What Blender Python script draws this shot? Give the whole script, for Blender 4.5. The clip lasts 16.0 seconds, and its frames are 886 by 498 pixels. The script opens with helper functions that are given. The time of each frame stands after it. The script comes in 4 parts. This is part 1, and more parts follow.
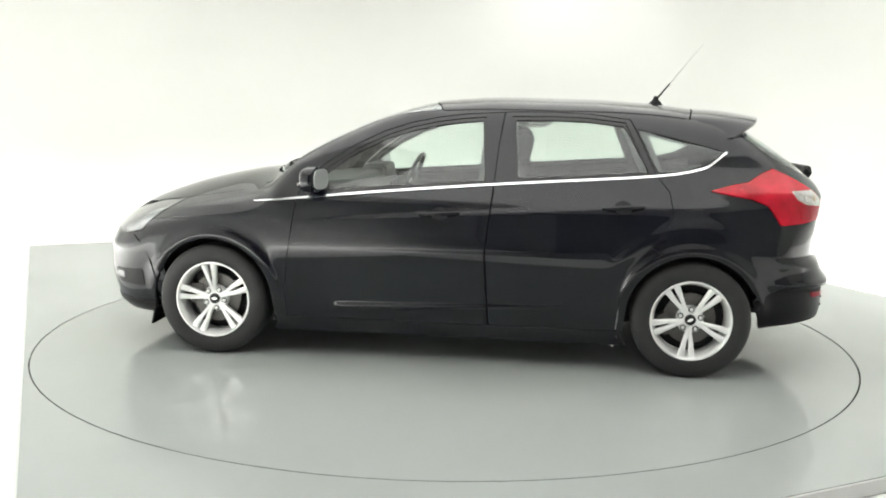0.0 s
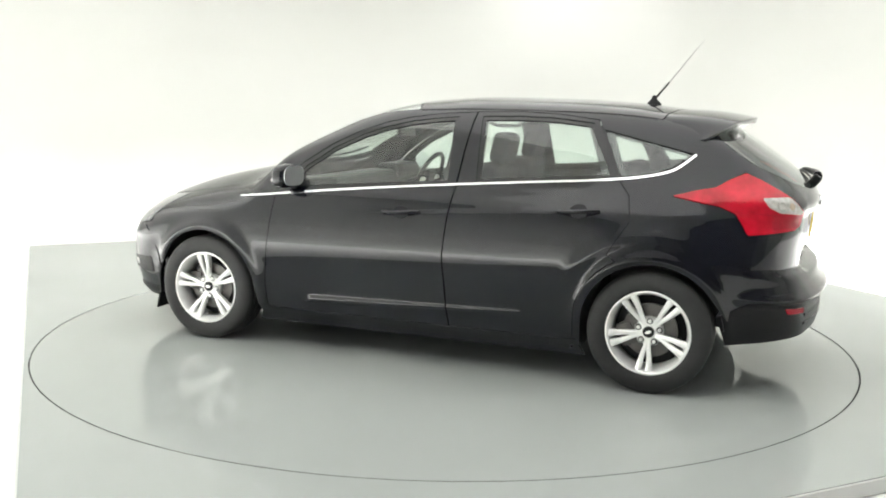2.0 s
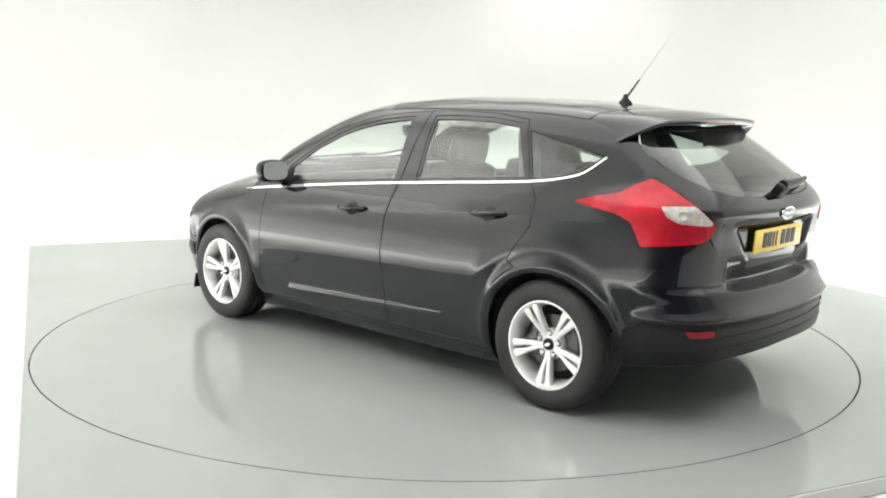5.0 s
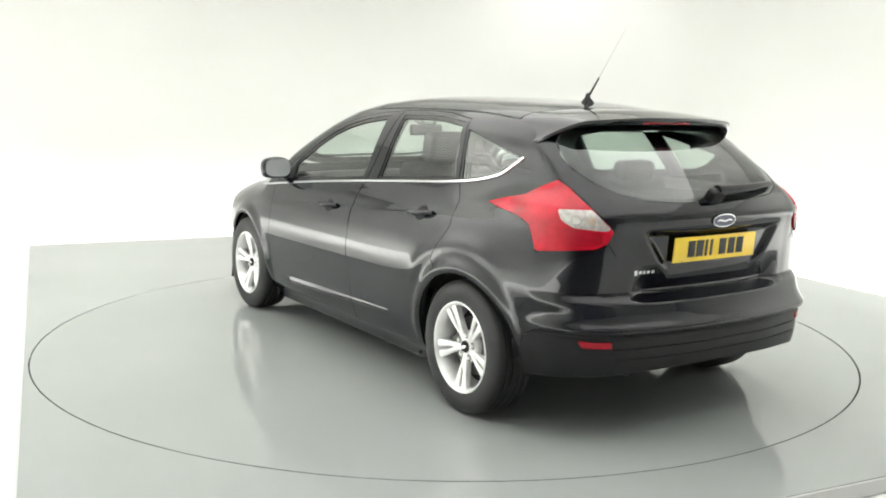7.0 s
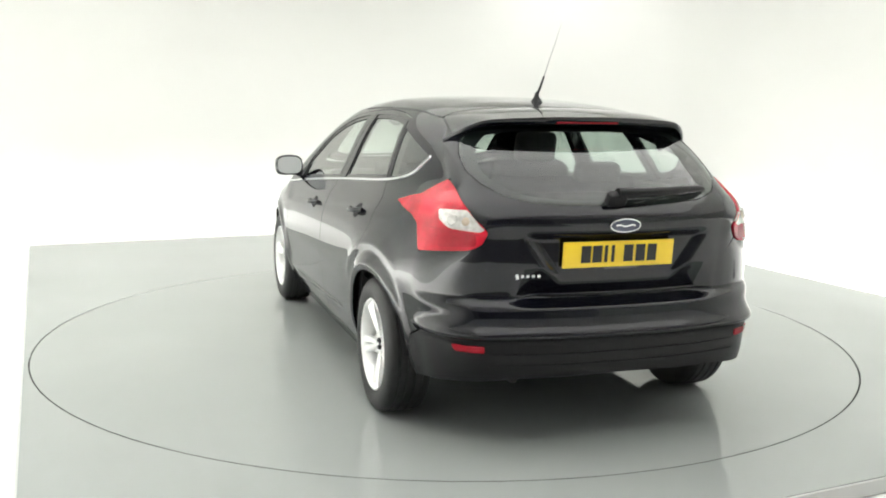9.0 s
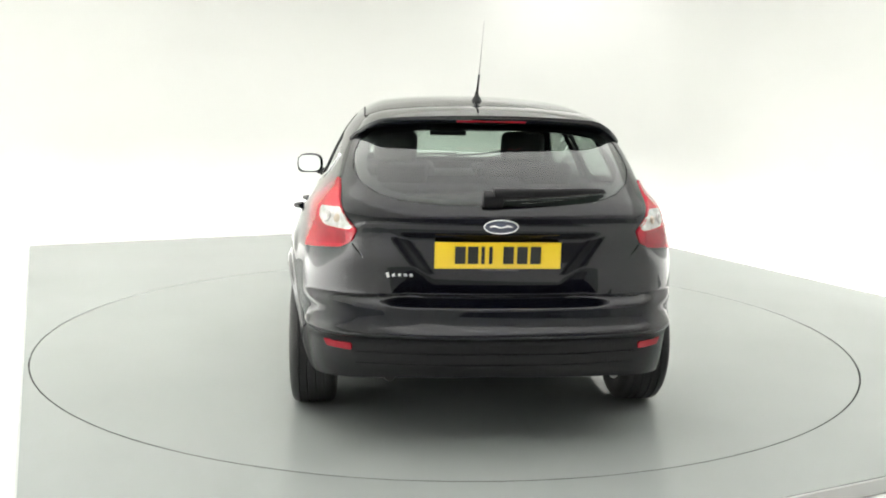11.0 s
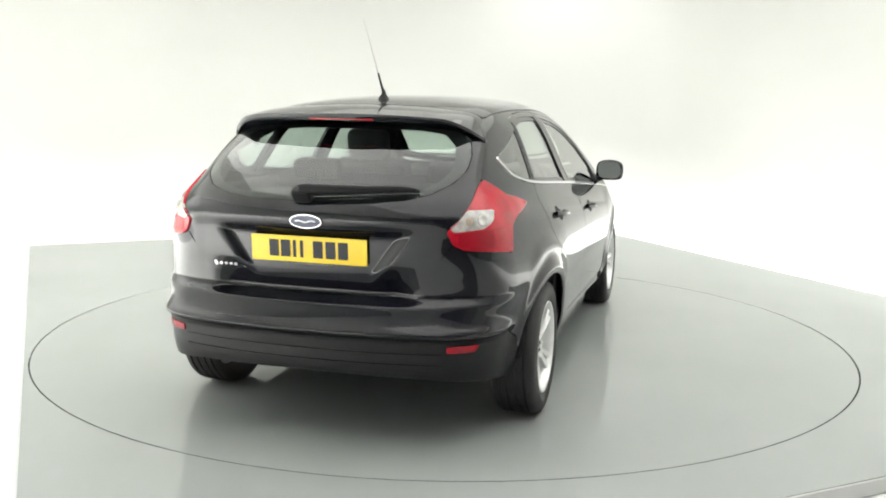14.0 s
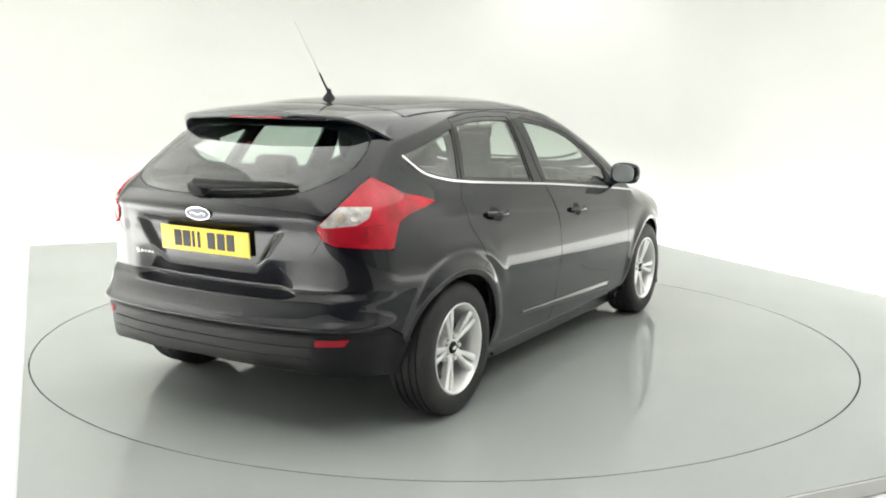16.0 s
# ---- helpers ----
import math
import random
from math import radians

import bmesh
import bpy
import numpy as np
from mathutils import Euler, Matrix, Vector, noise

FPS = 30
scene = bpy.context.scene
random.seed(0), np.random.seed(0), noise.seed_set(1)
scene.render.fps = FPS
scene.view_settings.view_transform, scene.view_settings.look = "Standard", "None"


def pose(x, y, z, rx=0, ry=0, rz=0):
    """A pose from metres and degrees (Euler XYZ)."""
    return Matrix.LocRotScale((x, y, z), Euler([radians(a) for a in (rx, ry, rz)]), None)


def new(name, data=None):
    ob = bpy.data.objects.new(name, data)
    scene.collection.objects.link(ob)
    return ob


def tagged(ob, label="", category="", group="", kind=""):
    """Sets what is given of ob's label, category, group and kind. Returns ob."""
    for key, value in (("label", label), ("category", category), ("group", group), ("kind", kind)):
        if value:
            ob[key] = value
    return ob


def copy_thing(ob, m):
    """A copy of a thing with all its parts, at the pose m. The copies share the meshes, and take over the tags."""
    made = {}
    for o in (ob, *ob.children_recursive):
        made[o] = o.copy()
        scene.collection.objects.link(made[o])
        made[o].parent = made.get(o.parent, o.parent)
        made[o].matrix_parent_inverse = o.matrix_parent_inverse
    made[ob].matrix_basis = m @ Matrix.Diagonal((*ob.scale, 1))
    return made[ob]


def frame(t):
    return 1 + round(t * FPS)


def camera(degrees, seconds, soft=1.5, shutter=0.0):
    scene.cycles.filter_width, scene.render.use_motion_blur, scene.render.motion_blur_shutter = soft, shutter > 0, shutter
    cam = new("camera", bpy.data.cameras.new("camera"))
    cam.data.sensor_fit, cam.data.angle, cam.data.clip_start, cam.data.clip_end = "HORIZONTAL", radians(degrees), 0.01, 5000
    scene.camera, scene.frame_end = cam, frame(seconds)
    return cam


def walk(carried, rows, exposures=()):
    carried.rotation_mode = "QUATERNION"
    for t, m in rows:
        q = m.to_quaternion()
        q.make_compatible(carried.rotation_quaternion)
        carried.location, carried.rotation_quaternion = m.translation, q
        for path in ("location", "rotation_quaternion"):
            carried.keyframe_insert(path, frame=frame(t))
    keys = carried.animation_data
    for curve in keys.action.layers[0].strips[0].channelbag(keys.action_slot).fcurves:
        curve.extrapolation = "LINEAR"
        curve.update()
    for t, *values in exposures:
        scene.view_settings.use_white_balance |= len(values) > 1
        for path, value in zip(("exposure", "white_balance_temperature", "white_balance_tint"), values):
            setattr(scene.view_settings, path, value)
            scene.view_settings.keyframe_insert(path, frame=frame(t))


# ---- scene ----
from mathutils.geometry import delaunay_2d_cdt

# camera on a tripod, standing still
cam = camera(50.263, 16.0, soft=1.9)
EYE = pose(0, -5.938, 1.4446, 81.137, 0, 0.258) @ pose(0, 0, 0, 0, 0, 0.978)
walk(cam, [(0, EYE), (16, EYE)], exposures=[(0, -0.07), (16, -0.07)])

# the studio is set at an angle to the view: U runs along the back wall, N towards it
ANG = radians(25)
U = Vector((math.cos(ANG), math.sin(ANG), 0))
N = Vector((-math.sin(ANG), math.cos(ANG), 0))


def un(u, n, z=0.0):
    v = U * u + N * n
    return Vector((v.x, v.y, z))


# ---- light ----
world = bpy.data.worlds.new("world")
world.use_nodes = True
world.node_tree.nodes["Background"].inputs[0].default_value = (0.9, 0.95, 1.0, 1)
world.node_tree.nodes["Background"].inputs[1].default_value = 0.02
scene.world = world


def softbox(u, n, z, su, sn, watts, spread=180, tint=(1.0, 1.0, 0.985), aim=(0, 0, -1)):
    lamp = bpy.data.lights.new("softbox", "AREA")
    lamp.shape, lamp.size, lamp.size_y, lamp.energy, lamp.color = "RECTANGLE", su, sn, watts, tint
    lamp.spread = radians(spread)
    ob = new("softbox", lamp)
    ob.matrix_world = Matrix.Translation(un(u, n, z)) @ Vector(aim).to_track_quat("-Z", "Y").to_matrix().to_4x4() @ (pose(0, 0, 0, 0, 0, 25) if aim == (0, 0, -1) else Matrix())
    return tagged(ob, "unseen overhead studio softbox lamp", "lamp", kind="structure")


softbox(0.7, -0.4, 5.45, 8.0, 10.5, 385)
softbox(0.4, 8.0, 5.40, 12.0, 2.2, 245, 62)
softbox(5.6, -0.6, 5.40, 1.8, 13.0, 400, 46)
# unseen strip added to brighten the right wall that the flank reflects
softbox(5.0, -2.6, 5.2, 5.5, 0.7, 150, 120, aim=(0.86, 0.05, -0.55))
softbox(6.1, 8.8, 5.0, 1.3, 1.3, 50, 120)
# unseen strip added to brighten the left wall for the body's reflections
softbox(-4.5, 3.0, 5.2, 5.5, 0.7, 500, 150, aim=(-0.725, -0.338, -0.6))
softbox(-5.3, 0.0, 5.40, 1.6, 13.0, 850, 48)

# ---- materials ----


def mat(name, color, rough=0.5, metal=0.0, coat=0.0, bump=0.0, scale=60.0, vary=0.0, spec=0.5, vscale=3.0, rvary=0.0):
    m = bpy.data.materials.new(name)
    m.use_nodes = True
    nt = m.node_tree
    b = nt.nodes["Principled BSDF"]
    b.inputs["Base Color"].default_value = (*color, 1)
    b.inputs["Roughness"].default_value = rough
    b.inputs["Metallic"].default_value = metal
    b.inputs["Coat Weight"].default_value = coat
    b.inputs["Coat Roughness"].default_value = 0.02
    b.inputs["Specular IOR Level"].default_value = spec
    co = nt.nodes.new("ShaderNodeTexCoord")
    if vary:
        a = nt.nodes.new("ShaderNodeTexNoise")
        a.inputs["Scale"].default_value, a.inputs["Detail"].default_value = vscale, 6
        nt.links.new(co.outputs["Object"], a.inputs["Vector"])
        r = nt.nodes.new("ShaderNodeValToRGB")
        r.color_ramp.elements[0].position, r.color_ramp.elements[1].position = 0.3, 0.7
        r.color_ramp.elements[0].color = (*[c * (1 - vary) for c in color], 1)
        r.color_ramp.elements[1].color = (*[min(1, c * (1 + vary)) for c in color], 1)
        nt.links.new(a.outputs["Fac"], r.inputs["Fac"])
        nt.links.new(r.outputs["Color"], b.inputs["Base Color"])
    if rvary:
        a = nt.nodes.new("ShaderNodeTexNoise")
        a.inputs["Scale"].default_value, a.inputs["Detail"].default_value = 1.7, 8
        nt.links.new(co.outputs["Object"], a.inputs["Vector"])
        r = nt.nodes.new("ShaderNodeMapRange")
        r.inputs["To Min"].default_value, r.inputs["To Max"].default_value = rough - rvary, rough + rvary
        nt.links.new(a.outputs["Fac"], r.inputs["Value"])
        nt.links.new(r.outputs["Result"], b.inputs["Roughness"])
    if bump:
        a = nt.nodes.new("ShaderNodeTexNoise")
        a.inputs["Scale"].default_value, a.inputs["Detail"].default_value = scale, 4
        nt.links.new(co.outputs["Object"], a.inputs["Vector"])
        p = nt.nodes.new("ShaderNodeBump")
        p.inputs["Strength"].default_value, p.inputs["Distance"].default_value = bump, 0.002
        nt.links.new(a.outputs["Fac"], p.inputs["Height"])
        nt.links.new(p.outputs["Normal"], b.inputs["Normal"])
    return m


def glass_mat(name, tint, gloss=1.0, facing=0.07):
    m = bpy.data.materials.new(name)
    m.use_nodes = True
    nt = m.node_tree
    nt.nodes.remove(nt.nodes["Principled BSDF"])
    out = nt.nodes["Material Output"]
    t, g, f, w, a, x = (nt.nodes.new("ShaderNode" + k) for k in ("BsdfTransparent", "BsdfGlossy", "LayerWeight", "Math", "Math", "MixShader"))
    t.inputs[0].default_value = (*tint, 1)
    g.inputs["Color"].default_value = (gloss, gloss, gloss, 1)
    g.inputs["Roughness"].default_value = 0.01
    f.inputs["Blend"].default_value = 0.5
    w.operation, w.inputs[1].default_value = "POWER", 3.2
    a.operation, a.inputs[1].default_value, a.inputs[2].default_value = "MULTIPLY_ADD", 0.90, facing
    nt.links.new(f.outputs["Facing"], w.inputs[0])
    nt.links.new(w.outputs[0], a.inputs[0])
    nt.links.new(a.outputs[0], x.inputs[0])
    nt.links.new(t.outputs[0], x.inputs[1])
    nt.links.new(g.outputs[0], x.inputs[2])
    nt.links.new(x.outputs[0], out.inputs["Surface"])
    return m


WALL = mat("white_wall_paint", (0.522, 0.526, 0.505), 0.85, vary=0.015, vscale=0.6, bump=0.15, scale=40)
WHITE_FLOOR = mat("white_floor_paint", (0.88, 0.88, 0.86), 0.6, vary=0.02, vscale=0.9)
CEIL = mat("ceiling_paint", (0.8, 0.8, 0.78), 0.9, vary=0.02, vscale=0.5)
DARK_WALL = mat("charcoal_wall", (0.14, 0.14, 0.15), 0.9, vary=0.2, vscale=0.8)
# mid grey for unseen panels that soften reflections of the camera bay
SOFT_PANEL = mat("unseen_grey_panel", (0.28, 0.28, 0.275), 0.95, vary=0.12, vscale=2.0, bump=0.3, scale=60)
DARK_FLOOR = mat("unseen_dark_floor", (0.16, 0.16, 0.16), 0.8, vary=0.2, vscale=1.5, bump=0.3, scale=25)
SLAB = mat("grey_gloss_floor", (0.34, 0.36, 0.352), 0.065, spec=0.42, vary=0.03, vscale=0.8, rvary=0.025, bump=0.02, scale=3)
TRIM_GREY = mat("slab_edging", (0.55, 0.56, 0.55), 0.35, vary=0.05)
PIT = mat("groove_black", (0.01, 0.01, 0.01), 0.9, spec=0.1)

PAINT = mat("black_car_paint", (0.0022, 0.0026, 0.0058), 0.42, coat=1.0, spec=0.02)
PAINT.node_tree.nodes["Principled BSDF"].inputs["Coat IOR"].default_value = 1.50
PLASTIC = mat("black_plastic", (0.006, 0.006, 0.007), 0.36, bump=0.2, scale=400, spec=0.24)
GLOSS_BLACK = mat("gloss_black_trim", (0.008, 0.008, 0.009), 0.12, spec=0.5)
# inner metal and borders, also painted shade of handle bowls and nut pockets
INNER = mat("dark_inner_and_shade", (0.006, 0.006, 0.007), 0.8)
LINING = mat("grey_headlining", (0.10, 0.10, 0.10), 0.95, bump=0.3, scale=300)
FABRIC = mat("charcoal_seat_fabric", (0.03, 0.03, 0.034), 0.95, vary=0.25, vscale=12)
CHROME = mat("bright_chrome", (0.86, 0.87, 0.88), 0.09, metal=1.0)
ALLOY = mat("silver_alloy", (0.90, 0.90, 0.89), 0.30, metal=0.35, coat=0.5, vary=0.05, vscale=20)
STEEL = mat("brake_steel", (0.13, 0.125, 0.12), 0.45, metal=0.8, vary=0.2, vscale=15)
DARK_STEEL = mat("dark_exhaust_steel", (0.03, 0.028, 0.026), 0.6, metal=0.6, vary=0.3, vscale=20)
RUBBER = mat("tyre_rubber", (0.013, 0.013, 0.0135), 0.6, bump=0.4, scale=120, vary=0.25, vscale=8)
RED = mat("red_lamp_lens", (0.42, 0.004, 0.017), 0.10, coat=0.3, spec=0.3, vary=0.35, vscale=9)
RED_DEEP = mat("deep_red_lamp_lens", (0.30, 0.004, 0.014), 0.25, spec=0.3, vary=0.15, vscale=20)
CLEAR = mat("clear_lamp_lens", (0.44, 0.42, 0.40), 0.15, metal=0.15, coat=1.0, vary=0.28, vscale=38)
AMBER = mat("amber_bulb", (0.38, 0.30, 0.24), 0.2, coat=0.6)
HEAD = mat("headlight_lens", (0.20, 0.205, 0.21), 0.12, metal=0.3, coat=1.0, vary=0.35, vscale=12)
YELLOW = mat("yellow_plate", (0.86, 0.60, 0.02), 0.35, coat=0.3, vary=0.03, vscale=6)
INK = mat("black_ink", (0.012, 0.012, 0.012), 0.5)
WHIP = mat("aerial_wire", (0.42, 0.42, 0.42), 0.4, metal=0.3)
BADGE_BLUE = mat("badge_blue", (0.05, 0.06, 0.10), 0.3, coat=0.3)
MIRROR = mat("mirror_glass", (0.52, 0.54, 0.54), 0.34, metal=0.7, coat=0.6)
GLASS = glass_mat("tinted_side_glass", (0.80, 0.88, 0.83), facing=0.08)
GLASS_REAR = glass_mat("tinted_rear_glass", (0.66, 0.75, 0.70), facing=0.045)

# ---- mesh helpers ----


def part(name, bm, material, parent, label="", smooth=True):
    me = bpy.data.meshes.new(name)
    bmesh.ops.recalc_face_normals(bm, faces=bm.faces)
    bm.to_mesh(me)
    bm.free()
    me.materials.append(material)
    if smooth:
        for p in me.polygons:
            p.use_smooth = True
        me.set_sharp_from_angle(angle=radians(35))
    ob = new(name, me)
    ob.parent = parent
    return tagged(ob, label) if label else ob


def box(sx, sy, sz, m=None, bevel=0.0, seg=2):
    bm = bmesh.new()
    bmesh.ops.create_cube(bm, size=1, matrix=Matrix.Diagonal((sx, sy, sz, 1)))
    if bevel:
        bmesh.ops.bevel(bm, geom=bm.edges[:], offset=bevel, segments=seg, profile=0.6, affect="EDGES")
    if m is not None:
        bmesh.ops.transform(bm, matrix=m, verts=bm.verts)
    return bm


def join(*bms):
    out = bmesh.new()
    for b in bms:
        me = bpy.data.meshes.new("tmp")
        b.to_mesh(me)
        b.free()
        out.from_mesh(me)
        bpy.data.meshes.remove(me)
    return out


def revolve(profile, seg=64, m=None, closed=False):
    """Profile of (radius, along) turned about the y axis."""
    bm = bmesh.new()
    rings = []
    for r, a in profile:
        rings.append([bm.verts.new((r * math.cos(2 * math.pi * i / seg), a, r * math.sin(2 * math.pi * i / seg))) for i in range(seg)])
    pairs = list(zip(rings, rings[1:])) + ([(rings[-1], rings[0])] if closed else [])
    for p, q in pairs:
        for i in range(seg):
            bm.faces.new((p[i], p[(i + 1) % seg], q[(i + 1) % seg], q[i]))
    if m is not None:
        bmesh.ops.transform(bm, matrix=m, verts=bm.verts)
    return bm


def sweep(points, radius, seg=8, taper=None, close=False):
    """A round bar along points."""
    bm = bmesh.new()
    pts = [Vector(p) for p in points]
    rings = []
    n = len(pts)
    for i, p in enumerate(pts):
        a, b = (pts[(i - 1) % n], pts[(i + 1) % n]) if close else (pts[max(i - 1, 0)], pts[min(i + 1, n - 1)])
        d = (b - a).normalized()
        s = d.cross(Vector((0.13, 0.21, 1))).normalized()
        w = s.cross(d)
        r = radius if taper is None else radius + (taper - radius) * i / (n - 1)
        rings.append([bm.verts.new(p + s * r * math.cos(2 * math.pi * k / seg) + w * r * math.sin(2 * math.pi * k / seg)) for k in range(seg)])
    for i in range(n if close else n - 1):
        p, q = rings[i], rings[(i + 1) % n]
        for k in range(seg):
            bm.faces.new((p[k], p[(k + 1) % seg], q[(k + 1) % seg], q[k]))
    if not close:
        bm.faces.new(rings[0])
        bm.faces.new(rings[-1][::-1])
    return bm


def prism(outline, depth, m=None, bevel=0.0):
    """A flat outline in xy, thickened along z."""
    bm = bmesh.new()
    f = bm.faces.new([bm.verts.new((x, y, 0)) for x, y in outline])
    ex = bmesh.ops.extrude_face_region(bm, geom=[f])
    bmesh.ops.translate(bm, vec=(0, 0, depth), verts=[v for v in ex["geom"] if isinstance(v, bmesh.types.BMVert)])
    if bevel:
        bmesh.ops.bevel(bm, geom=bm.edges[:], offset=bevel, segments=2, affect="EDGES")
    if m is not None:
        bmesh.ops.transform(bm, matrix=m, verts=bm.verts)
    return bm


# ---- the studio ----
def studio():
    # raised glossy slab with a round opening for the turntable
    A, B, C, D = un(-2.575, -2.87), un(3.66, -2.87), un(3.67, 4.60), un(-2.364, 4.50)
    R, seg = 2.4478, 160
    bm = bmesh.new()
    outer = [A.lerp(B, i / 40) for i in range(40)] + [B.lerp(C, i / 40) for i in range(40)] + [C.lerp(D, i / 40) for i in range(40)] + [D.lerp(A, i / 40) for i in range(40)]
    outer.sort(key=lambda p: math.atan2(p.y, p.x))
    ov, oz, iv, iz = [], [], [], []
    for p in outer:
        a = math.atan2(p.y, p.x)
        q = Vector((R * math.cos(a) - 0.0075, R * math.sin(a) - 0.037, 0))
        ov.append(bm.verts.new(p))
        oz.append(bm.verts.new(p + Vector((0, 0, -0.07))))
        iv.append(bm.verts.new(q))
        iz.append(bm.verts.new(q + Vector((0, 0, -0.05))))
    k = len(outer)
    for i in range(k):
        j = (i + 1) % k
        bm.faces.new((iv[i], ov[i], ov[j], iv[j]))
        bm.faces.new((ov[i], oz[i], oz[j], ov[j]))
        bm.faces.new((iv[j], iz[j], iz[i], iv[i]))
    tagged(part("floor", bm, SLAB, None, smooth=False), "glossy pale grey raised studio floor slab", "floor", kind="structure")
    # dark pit below the groove
    bm = revolve([(2.42, -0.045), (2.465, -0.045)], 128, Matrix.Translation((-0.0075, -0.037, 0)) @ pose(0, 0, 0, 90))
    tagged(part("groove", bm, PIT, None), "dark circular groove round the turntable", "groove", kind="structure")
    # edging strips of the slab
    for p, q in ((A, D), (D, C), (C, B), (A, B)):
        d = (q - p)
        m = Matrix.Translation((p + q) / 2 + Vector((0, 0, -0.035))) @ d.to_track_quat("X", "Z").to_matrix().to_4x4()
        tagged(part("trim", box(d.length, 0.02, 0.062, m, 0.003), TRIM_GREY, None), "thin pale edging along the studio floor slab", "trim", kind="structure")
    # white surrounding floor, coved walls, ceiling, dark camera side
    U0, U1, N0, N1, Z0, ZC, RC = -6.5, 7.5, -9.0, 10.0, -0.07, 5.6, 0.9
    rk = 2.0          # radius of the rounded upright corners
    plan = [(U0, N0 + k, 1, 0) for k in np.linspace(0, N1 - rk - N0, 24)]
    plan += [(U0 + rk - rk * math.cos(a), N1 - rk + rk * math.sin(a), math.cos(a), -math.sin(a)) for a in np.linspace(0.08, math.pi / 2, 16)]
    plan += [(k, N1, 0, -1) for k in np.linspace(U0 + rk, U1 - rk, 24)[1:]]
    plan += [(U1 - rk + rk * math.sin(a), N1 - rk + rk * math.cos(a), -math.sin(a), -math.cos(a)) for a in np.linspace(0.08, math.pi / 2, 16)]
    plan += [(U1, N1 - rk - k, -1, 0) for k in np.linspace(0, N1 - rk - N0, 24)[1:]]
    cove = [(RC * (1 - math.sin(radians(a))), Z0 + 0.002 + RC * (1 - math.cos(radians(a)))) for a in range(0, 91, 9)] + [(0, z) for z in (1.5, 2.5, 3.5, 4.5, ZC)]
    bm = bmesh.new()
    rows = [[bm.verts.new(un(u + p * d, n + q * d, z)) for d, z in cove] for u, n, p, q in plan]
    for r, q in zip(rows, rows[1:]):
        for i in range(len(cove) - 1):
            bm.faces.new((r[i], r[i + 1], q[i + 1], q[i]))
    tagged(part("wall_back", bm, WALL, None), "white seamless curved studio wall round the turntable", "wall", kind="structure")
    # the white floor leaves out an unseen dark bay, added to darken the car's reflections
    NS, V0, V1 = -4.6, -5.0, 0.2
    bm = bmesh.new()
    for u0, u1, n0, n1 in ((U0, U1, NS, N1), (U0, V0, N0, NS), (V1, U1, N0, NS)):
        bm.faces.new([bm.verts.new(un(u, n, Z0)) for u, n in ((u0, n0), (u1, n0), (u1, n1), (u0, n1))])
    tagged(part("ground", bm, WHITE_FLOOR, None), "white painted floor around the slab", "floor", kind="structure")
    bm = bmesh.new()
    bm.faces.new([bm.verts.new(un(u, n, Z0)) for u, n in ((V0, N0), (V1, N0), (V1, NS), (V0, NS))])
    tagged(part("ground_camera_side", bm, DARK_FLOOR, None), "unseen dark grey floor on the camera side, darkening the car's reflections", "floor", kind="structure")
    bm = box(U1 - U0, N1 - N0, 0.1, Matrix.Translation(un((U0 + U1) / 2, (N0 + N1) / 2, ZC + 0.05)) @ pose(0, 0, 0, 0, 0, 25))
    tagged(part("ceiling", bm, CEIL, None), "plain white studio ceiling", "ceiling", kind="structure")
    # unseen dark wall and grey panels, added to shape what the car mirrors
    for nm, u0, u1, m, label in (("wall_camera_side", V0, V1, DARK_WALL, "unseen dark charcoal wall on the camera side, mirrored in the car"), ("wall_front_left", U0, V0, SOFT_PANEL, "unseen grey panel that softens the camera bay's edge in car reflections"), ("wall_front_middle", V1, V1 + 2.4, SOFT_PANEL, "unseen grey panel that softens the camera bay's edge in car reflections"), ("wall_front_right", V1 + 2.4, U1, WALL, "white studio wall beside the camera bay")):
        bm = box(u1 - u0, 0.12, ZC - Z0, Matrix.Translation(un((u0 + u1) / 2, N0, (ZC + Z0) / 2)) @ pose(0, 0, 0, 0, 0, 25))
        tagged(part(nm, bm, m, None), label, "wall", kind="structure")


studio()

# rotating disc that carries the car
turntable = tagged(new("turntable"), "round glossy pale grey car turntable set into the slab", "turntable")
part("disc", revolve([(0.001, 0.0), (2.2, 0.0), (2.4385, 0.0), (2.4395, -0.0012), (2.4395, -0.04)], 160, pose(0, 0, 0, 90)), SLAB, turntable)
part("rim", revolve([(2.4398, -0.0016), (2.4440, -0.0016), (2.4440, -0.03)], 160, pose(0, 0, 0, 90)), PIT, turntable, "thin dark metal rim of the turntable")
TT_C = Vector((-0.0075, -0.037, 0.0))

# ---- the shape of the car: nose towards +x, middle of the wheelbase at the origin ----


def spl(xs, ys):
    """Smooth monotone curve through the points."""
    xs, ys = np.array(xs, float), np.array(ys, float)
    h, d = np.diff(xs), np.diff(ys) / np.diff(xs)
    m = np.zeros(len(xs))
    for i in range(1, len(xs) - 1):
        m[i] = 0 if d[i - 1] * d[i] <= 0 else 2 * d[i - 1] * d[i] / (d[i - 1] + d[i])
    m[0], m[-1] = d[0], d[-1]

    def f(x):
        x = np.clip(x, xs[0], xs[-1])
        i = np.clip(np.searchsorted(xs, x, side="right") - 1, 0, len(xs) - 2)
        t = (x - xs[i]) / h[i]
        return (ys[i] * (1 + 2 * t) * (1 - t) ** 2 + m[i] * h[i] * t * (1 - t) ** 2 + ys[i + 1] * t * t * (3 - 2 * t) + m[i + 1] * h[i] * t * t * (t - 1))
    return f


